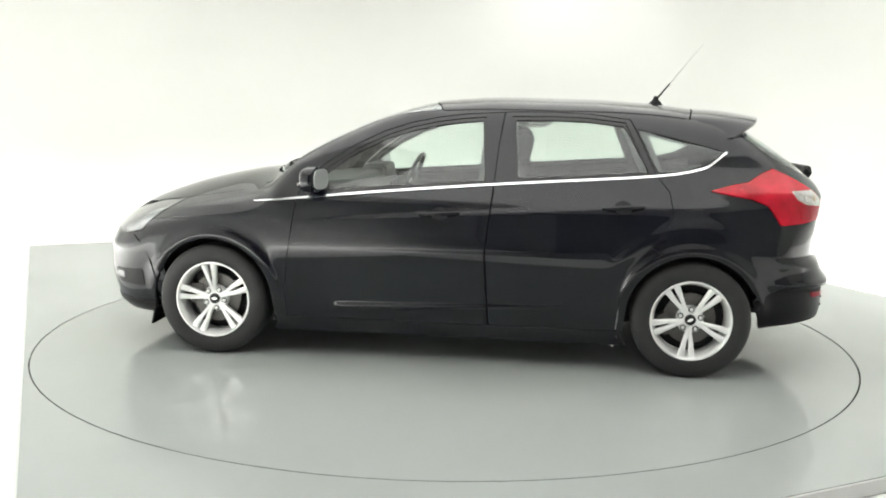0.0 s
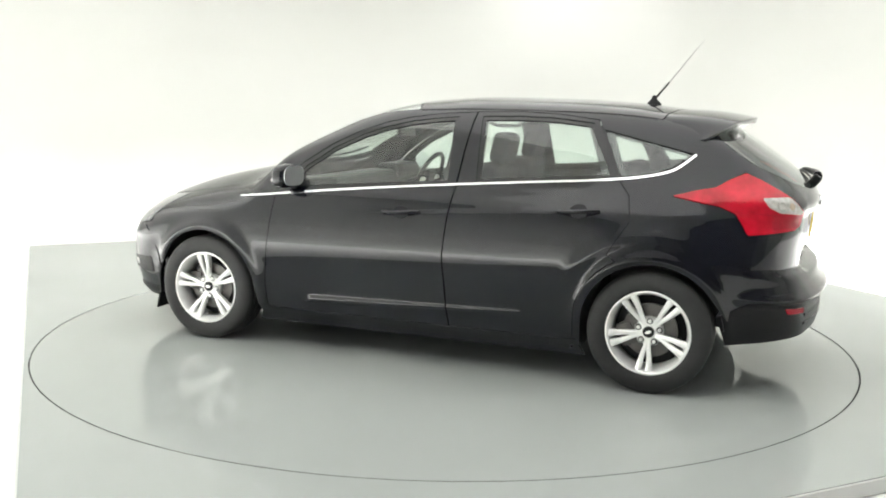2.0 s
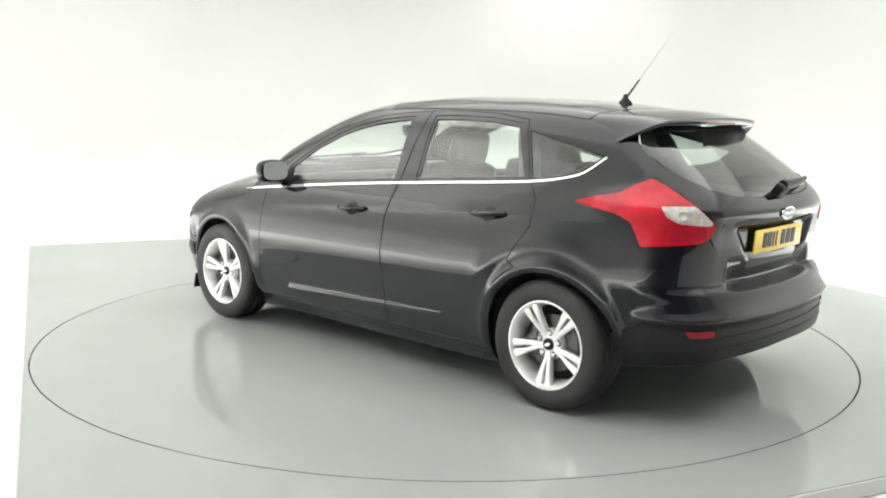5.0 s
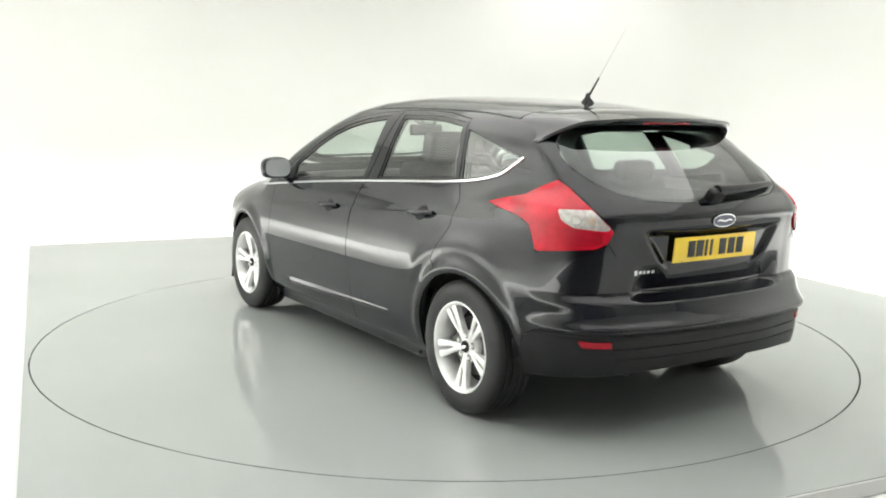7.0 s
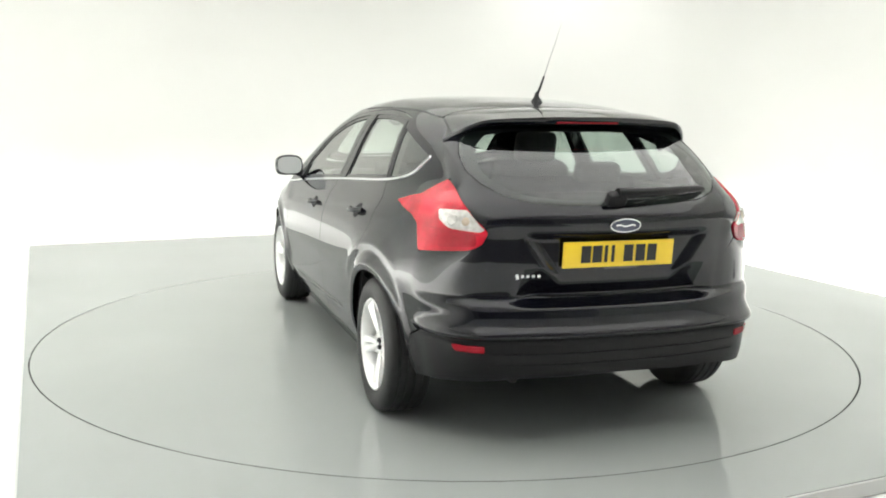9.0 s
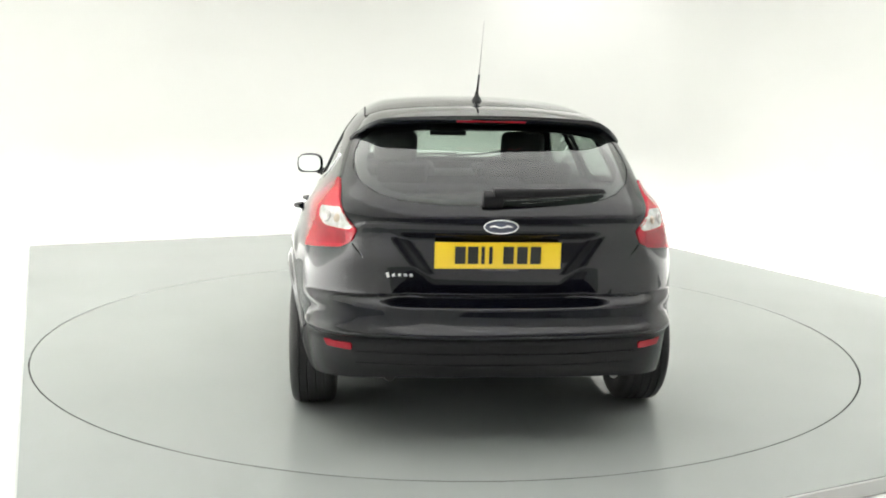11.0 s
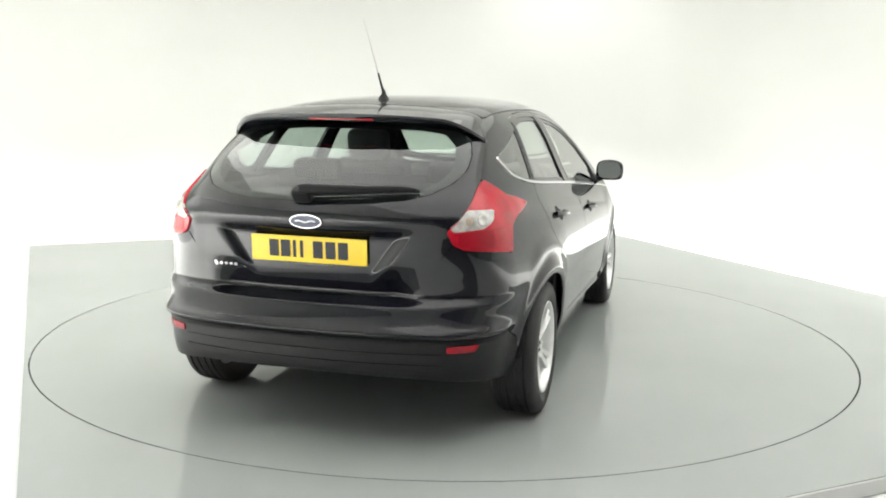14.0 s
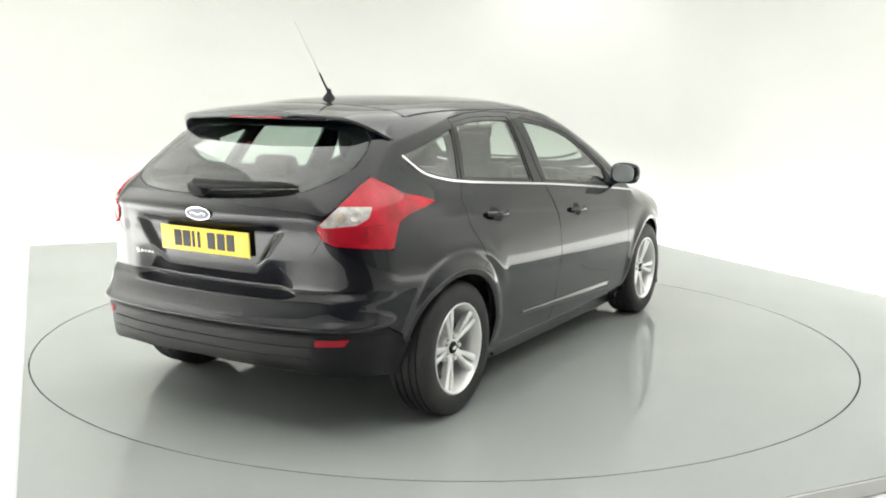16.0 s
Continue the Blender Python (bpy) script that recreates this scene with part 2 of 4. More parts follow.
WB = 1.324
TOP = spl([-2.2, -1.75, -1.6, -1.4, -1.1, -0.7, -0.3, 0.1, 0.37, 0.64, 0.85, 1.07, 1.3, 1.6, 1.82, 2.0, 2.1, 2.2, 2.3],
          [1.22, 1.355, 1.385, 1.420, 1.456, 1.476, 1.480, 1.456, 1.386, 1.275, 1.17, 1.045, 1.01, 0.945, 0.875, 0.80, 0.745, 0.66, 0.5])
SIDE = spl([0.0, 0.17, 0.25, 0.35, 0.5, 0.59, 0.63, 0.72, 0.8, 0.9, 0.97, 1.02, 1.1, 1.2, 1.3, 1.38, 1.46, 1.6],
           [0.76, 0.80, 0.848, 0.874, 0.893, 0.903, 0.904, 0.900, 0.892, 0.866, 0.822, 0.79, 0.748, 0.70, 0.645, 0.59, 0.52, 0.38])
REAR = spl([0.1, 0.2, 0.27, 0.37, 0.485, 0.5, 0.56, 0.62, 0.66, 0.72, 0.80, 0.90, 0.965, 1.02, 1.1, 1.2, 1.3, 1.36, 1.46, 1.6],
           [-1.90, -2.02, -2.09, -2.115, -2.118, -2.135, -2.12, -2.085, -2.052, -2.055, -2.062, -2.07, -2.082, -2.055, -1.965, -1.835, -1.70, -1.62, -1.5, -1.3])
FRONT = spl([0.1, 0.17, 0.25, 0.45, 0.58, 0.68, 0.76, 0.9, 1.2], [1.95, 2.05, 2.15, 2.2, 2.2, 2.17, 2.12, 2.0, 1.8])


def step(a, b, x):
    t = np.clip((x - a) / (b - a), 0, 1)
    return t * t * (3 - 2 * t)


def smax(a, b, k):
    h = np.maximum(k - np.abs(a - b), 0) / k
    return np.maximum(a, b) + h * h * k / 4


def hull(x, y, z):
    """Below zero inside the car's outer skin."""
    y = np.abs(y)
    w = SIDE(z)
    w = w - 0.060 * np.maximum((-0.9 - x) / 0.7, 0) ** 2 - 0.085 * np.maximum((x - 0.9) / 0.9, 0) ** 2
    # flared wheel arches and the haunch over the rear one
    for cx in (WB, -WB):
        r = np.hypot(x - cx, z - 0.315)
        w = w + 0.018 * np.exp(-((r - 0.376) / 0.038) ** 2) * step(0.2, 0.4, z)
    # raised bone line that follows the rear arch
    r = np.hypot(x + WB, z - 0.315)
    w = w + 0.008 * np.exp(-((r - 0.485) / 0.040) ** 2) * step(0.52, 0.66, z) * step(-1.62, -1.45, x)
    w = w + 0.014 * np.exp(-((x + 1.35) / 0.35) ** 2 - ((z - 0.70) / 0.12) ** 2)
    # pressed ledge low on the doors, and the faint crease above
    ledge = 0.300 + 0.047 * (0.6 - x)
    tall = np.clip(0.012 + 0.030 * (x + 0.62) / 1.2, 0.010, 0.045)
    k = (z - ledge) / tall
    w = w + 0.36 * tall * np.where(k >= 0, np.clip(1 - k, 0, 1), step(-0.014, 0.0, z - ledge)) * step(0.66, 0.60, x) * step(-0.70, -0.62, x)
    crease = 0.80 + 0.075 * (0.7 - x)
    w = w - 0.007 * step(-0.022, 0.014, z - crease) * np.exp(-((z - crease) / 0.09) ** 2) * step(0.95, 0.7, x) * step(-1.2, -0.9, x)
    # wider shoulder at the rear lamps, and the lip round the rear bumper
    w = w + 0.030 * np.exp(-((x + 1.75) / 0.3) ** 2 - ((z - 1.0) / 0.06) ** 2)
    lip = 0.014 * np.exp(-((z - 0.512) / 0.02) ** 2) - 0.008 * np.exp(-((z - 0.575) / 0.03) ** 2)
    w = w + lip * step(-1.68, -1.85, x)
    f = y - w
    top = TOP(x) - 0.055 * (1 - 0.45 * step(0.0, 0.3, x) * step(1.05, 0.8, x)) * (y / 0.6) ** 2.4 - 0.02 * step(0.9, 1.3, x) * (y / 0.6) ** 2
    f = smax(f, z - top, 0.10)
    back = REAR(z) + 0.108 * (y / 0.7) ** 2.4 - lip
    # hollow round the number plate, and the deep shelf at the foot of the tailgate
    half = 0.30 + 0.125 * np.clip((z - 0.74) / 0.17, 0, 1)
    hollow = 0.030 * step(0.030, -0.045, y - half) * step(0.935, 0.885, z)
    foot = 0.056 * np.clip((0.775 - z) / 0.13, 0, 1) ** 0.8 * step(0.50, 0.36, y)
    back = back + smax(hollow, foot, 0.012) * step(0.612, 0.641, z) * step(0.56, 0.50, y)
    f = smax(f, back - x, 0.165)
    nose = FRONT(z) - 0.24 * (y / 0.75) ** 2.2
    return smax(f, x - nose, 0.16)


VIEWS = {
    "side": (lambda p: (p[:, 0], 0 * p[:, 0], p[:, 1]), lambda p: (0, 1, 0), 1.15, 0.05),
    "top": (lambda p: (p[:, 0], p[:, 1], 0 * p[:, 0]), lambda p: (0, 0, 1), 1.7, 0.3),
    "rear": (lambda p: (0 * p[:, 0], p[:, 0], p[:, 1]), lambda p: (-1, 0, 0), 2.4, 0.6),
    "front": (lambda p: (0 * p[:, 0], p[:, 0], p[:, 1]), lambda p: (1, 0, 0), 2.5, 0.6),
    "wrap": (lambda p: (0 * p[:, 0] - 1.2, 0 * p[:, 0], p[:, 1]), lambda p: (np.cos(p[:, 0]), np.sin(p[:, 0]), 0), 1.4, 0.1),
    "wrapf": (lambda p: (0 * p[:, 0] + 1.2, 0 * p[:, 0], p[:, 1]), lambda p: (np.cos(p[:, 0]), np.sin(p[:, 0]), 0), 1.4, 0.1),
}


def skin(view, p):
    """Points of the skin over 2D points of a view, and their normals."""
    base, way, hi, lo = VIEWS[view]
    p = np.asarray(p, float)
    o, d = base(p), way(p)
    at = lambda t: tuple(o[k] + t * d[k] for k in range(3))
    ts = np.linspace(hi, lo, 90)
    a, b = np.full(len(p), hi), np.full(len(p), lo)
    found = np.zeros(len(p), bool)
    for t0, t1 in zip(ts, ts[1:]):
        ins = (hull(*at(np.full(len(p), t1))) < 0) & ~found
        a[ins], b[ins] = t0, t1
        found |= ins
    for _ in range(30):
        c = (a + b) / 2
        ins = hull(*at(c)) < 0
        b, a = np.where(ins, c, b), np.where(ins, a, c)
    P = np.stack([np.broadcast_to(v, len(p)) for v in at((a + b) / 2)], 1).astype(float)
    e = 1.5e-3
    n = np.stack([hull(*(P + e * v).T) - hull(*(P - e * v).T) for v in np.eye(3)], 1)
    n /= np.linalg.norm(n, axis=1)[:, None] + 1e-12
    return P, n


def rounded(pts, r):
    out, k = [], len(pts)
    for i in range(k):
        p, a, b = Vector(pts[i]), Vector(pts[i - 1]), Vector(pts[(i + 1) % k])
        ra, rb = min(r, (a - p).length * 0.45), min(r, (b - p).length * 0.45)
        s, e = p + (a - p).normalized() * ra, p + (b - p).normalized() * rb
        for t in (0, 0.25, 0.5, 0.75, 1):
            out.append(tuple(s * (1 - t) ** 2 + p * 2 * t * (1 - t) + e * t * t))
    return out


def dense(pts, h):
    out, k = [], len(pts)
    for i in range(k):
        a, b = np.array(pts[i]), np.array(pts[(i + 1) % k])
        n = max(1, int(np.ceil(np.linalg.norm(b - a) / h)))
        if np.linalg.norm(b - a) < 1e-5:
            continue
        out += [tuple(a + (b - a) * j / n) for j in range(n)]
    return out


def inside(p, loops):
    ins = np.zeros(len(p), bool)
    for lp in loops:
        q = np.array(lp)
        x0, y0, x1, y1 = q[:, 0], q[:, 1], np.roll(q[:, 0], -1), np.roll(q[:, 1], -1)
        for a, b, c, d in zip(x0, y0, x1, y1):
            if b != d:
                ins ^= ((b > p[:, 1]) != (d > p[:, 1])) & (p[:, 0] < (c - a) * (p[:, 1] - b) / (d - b) + a)
    return ins


def sheet(view, outer, holes=(), h=0.03, off=0.0, rim=0.012, r=0.012, lines=()):
    """Points, faces and normals of a pressed panel that lies on the skin."""
    loops = [dense(rounded(lp, r) if r else lp, h) for lp in (outer, *holes)]
    allb = np.array([p for lp in loops for p in lp])
    lo, hi = allb.min(0), allb.max(0)
    gx, gy = np.meshgrid(np.arange(lo[0], hi[0], h), np.arange(lo[1], hi[1], h))
    g = np.stack([gx.ravel(), gy.ravel()], 1)
    if len(lines):
        ln = np.array(lines)
        far = np.concatenate([np.sqrt(((g[k:k + 400, None] - ln[None]) ** 2).sum(2)).min(1) for k in range(0, len(g), 400)])
        g = np.concatenate([g[far > 0.85 * h], ln])
    g = g[inside(g, loops)]
    if len(g):
        near = np.concatenate([np.sqrt(((g[k:k + 400, None] - allb[None]) ** 2).sum(2)).min(1) for k in range(0, len(g), 400)])
        g = g[near > (0.2 if len(lines) else 0.45) * h]
    pts = [Vector(p) for p in allb] + [Vector(p) for p in g]
    edges, k = [], 0
    for lp in loops:
        edges += [(k + i, k + (i + 1) % len(lp)) for i in range(len(lp))]
        k += len(lp)
    v2, _, f2, *_ = delaunay_2d_cdt(pts, edges, [], 0, 1e-6)
    v2 = np.array([tuple(v) for v in v2])
    f2 = np.array([f for f in f2 if len(f) == 3])
    f2 = f2[inside(v2[f2].mean(1), loops)]
    P, nn = skin(view, v2)
    P = P + nn * off
    a, b, c = P[f2[:, 0]], P[f2[:, 1]], P[f2[:, 2]]
    flip = (np.cross(b - a, c - a) * nn[f2[:, 0]]).sum(1) < 0
    f2[flip] = f2[flip][:, ::-1]
    verts, norms, faces = [*map(tuple, P)], [*map(tuple, nn)], [tuple(map(int, f)) for f in f2]
    if rim:
        seen = {}
        for f in faces:
            for i in range(3):
                e = (f[i], f[(i + 1) % 3])
                seen[frozenset(e)] = None if frozenset(e) in seen else e
        for e in [e for e in seen.values() if e]:
            i, j = e
            d = P[j] - P[i]
            s = np.cross(d, nn[i])
            s = s / (np.linalg.norm(s) + 1e-12)
            k = len(verts)
            for q, m in ((i, 0), (j, 0), (j, rim), (i, rim)):
                verts.append(tuple(P[q] - nn[q] * m))
                w = s + (0.6 * nn[q] if m == 0 else 0)
                norms.append(tuple(w / np.linalg.norm(w)))
            faces.append((k + 1, k, k + 3, k + 2))
    return verts, faces, norms


def emit(name, data, material, parent, label="", mirror=False):
    verts, faces, norms = data
    if mirror:
        verts, norms = [(x, -y, z) for x, y, z in verts], [(x, -y, z) for x, y, z in norms]
        faces = [f[::-1] for f in faces]
    me = bpy.data.meshes.new(name)
    me.from_pydata(verts, [], faces)
    for p in me.polygons:
        p.use_smooth = True
    me.normals_split_custom_set_from_vertices(norms)
    me.materials.append(material)
    ob = new(name, me)
    ob.parent = parent
    return tagged(ob, label) if label else ob


def both(name, data, material, parent, label=""):
    return emit(name, data, material, parent, label), emit(name, data, material, parent, label, True)


def grow(pts, d):
    """The outline moved outwards by d."""
    q = np.array(pts, float)
    area = 0.5 * np.sum(q[:, 0] * np.roll(q[:, 1], -1) - np.roll(q[:, 0], -1) * q[:, 1])
    sgn = 1 if area > 0 else -1
    out = []
    for i in range(len(q)):
        a, b, c = q[i - 1], q[i], q[(i + 1) % len(q)]
        n1 = np.array([(b - a)[1], -(b - a)[0]]) * sgn / (np.linalg.norm(b - a) + 1e-9)
        n2 = np.array([(c - b)[1], -(c - b)[0]]) * sgn / (np.linalg.norm(c - b) + 1e-9)
        m = n1 + n2
        m = m / max(m @ m / 2, 0.35)
        out.append(tuple(b + m * d))
    return out


def arc(cx, cz, r, a0, a1, n):
    return [(cx + r * math.cos(radians(a0 + (a1 - a0) * i / n)), cz + r * math.sin(radians(a0 + (a1 - a0) * i / n))) for i in range(n + 1)]


def top_z(x, y):
    return float(skin("top", [(x, y)])[0][0, 2])


def th(x, y):
    return math.atan2(y, x + 1.2)


car = tagged(new("car"), "black five-door hatchback car with silver alloy wheels standing on the turntable", "car")

BELT = spl([-1.5, -1.37, -1.17, -0.63, -0.24, 0.37, 1.1], [1.21, 1.115, 1.075, 1.032, 1.003, 0.951, 0.878])
RAIL = 0.545          # half width at which the roof panel meets the side
ARCH = 0.352

# side outlines as (x, z)
f_glass = [(0.655, 0.955), (0.70, 1.03), (0.67, 1.062), (0.52, 1.165), (0.36, 1.243), (0.22, 1.29), (0.08, 1.323), (-0.06, 1.342), (-0.175, 1.352), (-0.205, 1.022)]
r_glass = [(-0.375, 1.035), (-0.345, 1.358), (-0.55, 1.362), (-0.74, 1.357), (-0.945, 1.335), (-1.085, 1.087)]
q_glass = [(-1.022, 1.310), (-1.128, 1.090), (-1.24, 1.10), (-1.35, 1.128), (-1.475, 1.203), (-1.30, 1.245)]
f_door = [(0.90, 0.235), (0.90, 0.4), (0.882, 0.56), (0.85, 0.78), (0.83, 0.91), (0.80, 1.005), (0.70, 1.09), (0.54, 1.196), (0.38, 1.275), (0.23, 1.325), (0.08, 1.357), (-0.08, 1.378), (-0.285, 1.39), (-0.262, 1.2), (-0.245, 0.96), (-0.212, 0.63), (-0.232, 0.33), (-0.238, 0.235)]
r_door = [(-0.246, 0.235), (-0.240, 0.33), (-0.220, 0.63), (-0.253, 0.96), (-0.270, 1.2), (-0.293, 1.392), (-0.55, 1.396), (-0.76, 1.388), (-0.975, 1.362), (-1.03, 1.26), (-1.085, 1.14), (-1.118, 1.07), (-1.185, 0.99), (-1.205, 0.87), (-1.10, 0.70)] + arc(-WB, 0.315, ARCH + 0.045, 64, 15, 6) + [(-0.93, 0.235)]

lamp = [(th(-1.405, 0.80), 1.0), (th(-1.52, 0.79), 1.028), (th(-1.62, 0.77), 1.045), (th(-1.68, 0.72), 1.085), (th(-1.735, 0.66), 1.118), (th(-1.80, 0.645), 1.085), (th(-1.90, 0.61), 1.01), (th(-1.985, 0.565), 0.925), (th(-1.97, 0.585), 0.875), (th(-1.94, 0.62), 0.852), (th(-1.85, 0.73), 0.838), (th(-1.77, 0.80), 0.828), (th(-1.75, 0.81), 0.88), (th(-1.72, 0.81), 0.93), (th(-1.64, 0.81), 0.962), (th(-1.52, 0.81), 0.98)]
lp_pts = skin("wrap", lamp)[0]
lamp_xz = grow([(p[0], p[2]) for p in lp_pts], 0.005)
lamp_yz = [(p[1] - 0.005, p[2]) for p in lp_pts]

# whole flank, with holes for doors and the small rear window
rail = [(x, top_z(x, RAIL)) for x in (-1.36, -1.2, -1.0, -0.8, -0.6, -0.4, -0.2, 0.0, 0.15, 0.3, 0.45, 0.6, 0.75, 0.9)]
bonnet_line = [(x, top_z(x, y)) for x, y in ((1.0, 0.66), (1.2, 0.69), (1.4, 0.675), (1.6, 0.63))]
flank = [(-1.70, 0.40)] + arc(-WB, 0.315, ARCH, 166, 15, 16)[2:] + [(-0.965, 0.20), (0.965, 0.20)] + arc(WB, 0.315, ARCH, 165, 22, 16) + [(1.78, 0.60), (1.72, 0.76), (1.60, 0.845)] + bonnet_line[::-1][:-1] + [(1.0, top_z(1.0, 0.655))] + rail[::-1] + [(-1.50, 1.31), (-1.60, 1.20), *[lamp_xz[k] for k in (4, 3, 2, 1, 0, 15, 14, 13, 12, 11)], (-1.745, 0.66)]
both("side_panel", sheet("side", flank, [grow(f_door, 0.004), grow(r_door, 0.004), grow(q_glass, 0.004)], h=0.015, r=0.004), PAINT, car, "glossy black painted body side")
ledge_rows = [(x, 0.300 + 0.047 * (0.6 - x) + d + e * max(0.010, min(0.045, 0.012 + 0.030 * (x + 0.62) / 1.2))) for x in np.arange(-0.80, 0.80, 0.016) for d, e in ((-0.02, 0), (-0.014, 0), (-0.009, 0), (-0.005, 0), (0, 0), (0, 0.35), (0, 0.7), (0, 1), (0.006, 1))]
for nm, door, glass in (("front_door", f_door, f_glass), ("rear_door", r_door, r_glass)):
    for ob, s in zip(both(nm, sheet("side", door, [grow(glass, 0.014)], h=0.014, r=0.006, lines=ledge_rows), PAINT, car, "glossy black painted car door"), (1, -1)):
        emit("window_surround", sheet("side", grow(glass, 0.02), [grow(glass, -0.006)], h=0.02, off=-0.004, r=0.006), GLOSS_BLACK, ob, "gloss black window surround", s < 0)
        g = emit("window", sheet("side", grow(glass, 0.0), h=0.03, off=-0.009, rim=0.003, r=0.01), GLASS, ob, "lightly green tinted side window", s < 0)
        g.visible_shadow = False
        # inner door trim
        low = [(x, min(z, float(BELT(x)) - 0.005)) for x, z in door if z < 1.08]
        emit("door_trim", sheet("side", grow(low, -0.01), h=0.06, off=-0.045, r=0.0), FABRIC, ob, "", s < 0)
for ob in both("quarter_window", sheet("side", q_glass, h=0.03, off=-0.006, rim=0.003, r=0.02), GLASS, car, "small triangular rear side window"):
    ob.visible_shadow = False
both("window_surround", sheet("side", grow(q_glass, 0.006), [grow(q_glass, -0.008)], h=0.02, off=-0.008, r=0.02), GLOSS_BLACK, car)
# dark liner seen in the panel gaps
liner = [(x, min(z, float(BELT(x)) - 0.01)) for x, z in ((-1.45, 0.72), (-0.9, 0.72), (-0.9, 0.22), (0.92, 0.22), (0.92, 0.70), (1.5, 0.70), (1.5, 2), (0.8, 2), (0.4, 2), (0, 2), (-0.4, 2), (-0.8, 2), (-1.2, 2), (-1.45, 1.1))]
both("inner_liner", sheet("side", liner, h=0.06, off=-0.016, rim=0, r=0), INNER, car)
pil = [(-0.16, 1.0), (-0.19, 1.37), (-0.36, 1.38), (-0.385, 1.0)]
both("b_pillar", sheet("side", pil, h=0.05, off=-0.013, r=0), GLOSS_BLACK, car, "gloss black centre pillar")
pil = [(-1.05, 1.05), (-0.92, 1.35), (-1.05, 1.34), (-1.17, 1.06)]
both("rear_pillar", sheet("side", pil, h=0.05, off=-0.014, r=0), GLOSS_BLACK, car)
pil = [(-0.953, 1.338), (-0.970, 1.350), (-1.025, 1.26), (-1.080, 1.14), (-1.106, 1.082), (-1.080, 1.080)]
both("pillar_trim", sheet("side", pil, h=0.03, off=0.0025, rim=0.004, r=0.003), GLOSS_BLACK, car, "gloss black strip between the rear side windows")
sail = [(0.648, 0.955), (0.695, 1.035), (0.735, 1.0), (0.785, 0.945)]
both("mirror_sail", sheet("side", sail, h=0.02, off=0.003, r=0.008), PLASTIC, car)
# chrome strip along the foot of the windows
xs = np.concatenate([np.linspace(1.085, -1.10, 40), np.linspace(-1.13, -1.487, 16)])
slope = [float(BELT(x + 0.03) - BELT(x - 0.03)) / 0.06 if x > -1.46 else -0.74 for x in xs]
wide = [0.0053 * float(0.35 + 0.65 * step(1.09, 0.85, x)) for x in xs]
low = [(x + a * w / math.hypot(1, a), float(BELT(x)) - w / math.hypot(1, a)) for x, a, w in zip(xs, slope, wide)]
high = [(x - a * w / math.hypot(1, a), float(BELT(x)) + w / math.hypot(1, a)) for x, a, w in zip(xs, slope, wide)][::-1]
both("chrome_strip", sheet("side", low + high, h=0.018, off=0.006, rim=0.012, r=0.0), CHROME, car, "thin bright chrome strip under the side windows")
# sill under the doors
both("sill", sheet("side", [(-0.99, 0.14), (-0.945, 0.226), (0.945, 0.226), (0.99, 0.14)], h=0.05, off=-0.006, r=0.0), PAINT, car)

# roof, bonnet and windscreen, from above as (x, y)
roof = [(-1.345 + 0.05 * (y / 0.54) ** 2, y) for y in np.linspace(-0.542, 0.542, 15)] + [(0.155 - 0.09 * (y / 0.54) ** 2, y) for y in np.linspace(0.542, -0.542, 15)]
emit("roof", sheet("top", roof, h=0.03, r=0.0), PAINT, car, "glossy black car roof")
for d in (1, -1):
    part("roof_ditch_strip", sweep([(x, d * RAIL, top_z(x, RAIL) - 0.004) for x in np.linspace(-1.27, 0.06, 24)], 0.0065, 8), PLASTIC, car, "thin black strip in the roof ditch")
emit("headlining", sheet("top", [(-1.3, -0.53), (-1.3, 0.53), (0.1, 0.53), (0.1, -0.53)], h=0.06, off=-0.03, rim=0, r=0), LINING, car, "grey roof lining")
ws = [(0.165 - 0.09 * (y / 0.54) ** 2, y) for y in np.linspace(-0.535, 0.535, 13)] + [(1.13 - 0.20 * (y / 0.66) ** 2, y) for y in np.linspace(0.625, -0.625, 13)]
emit("windscreen", sheet("top", ws, h=0.04, off=-0.003, rim=0.004, r=0.0), GLASS, car, "clear laminated windscreen").visible_shadow = False
inner_ws = [(0.245 - 0.09 * (y / 0.54) ** 2, y) for y in np.linspace(-0.47, 0.47, 13)] + [(1.05 - 0.20 * (y / 0.66) ** 2, y) for y in np.linspace(0.55, -0.55, 13)]
emit("windscreen_border", sheet("top", ws, [inner_ws], h=0.03, off=-0.006, rim=0, r=0.0), GLOSS_BLACK, car, "black border band of the windscreen")
bon = [(1.15 - 0.20 * (y / 0.66) ** 2, y) for y in np.linspace(-0.655, 0.655, 15)] + [(1.2, 0.687), (1.4, 0.672), (1.6, 0.627), (1.78, 0.53), (1.88, 0.40), (1.94, 0.2), (1.95, 0), (1.94, -0.2), (1.88, -0.40), (1.78, -0.53), (1.6, -0.627), (1.4, -0.672), (1.2, -0.687)]
emit("bonnet", sheet("top", bon, h=0.035, r=0.0), PAINT, car, "glossy black bonnet")
# black cowl with the wiper arm at the foot of the windscreen
part("cowl", sweep([(1.10 - 0.20 * (y / 0.66) ** 2, y, top_z(1.10 - 0.20 * (y / 0.66) ** 2, y) - 0.004) for y in np.linspace(-0.6, 0.6, 15)], 0.018), PLASTIC, car)
for y0, y1 in ((0.45, -0.12), (-0.05, -0.5)):
    part("front_wiper", sweep([(1.08 - 0.2 * (y / 0.66) ** 2 - 0.05 * t, y, top_z(1.08 - 0.2 * (y / 0.66) ** 2 - 0.05 * t, y) + 0.018) for t, y in zip(np.linspace(0, 1, 10), np.linspace(y0, y1, 10))], 0.008, 6), PLASTIC, car)

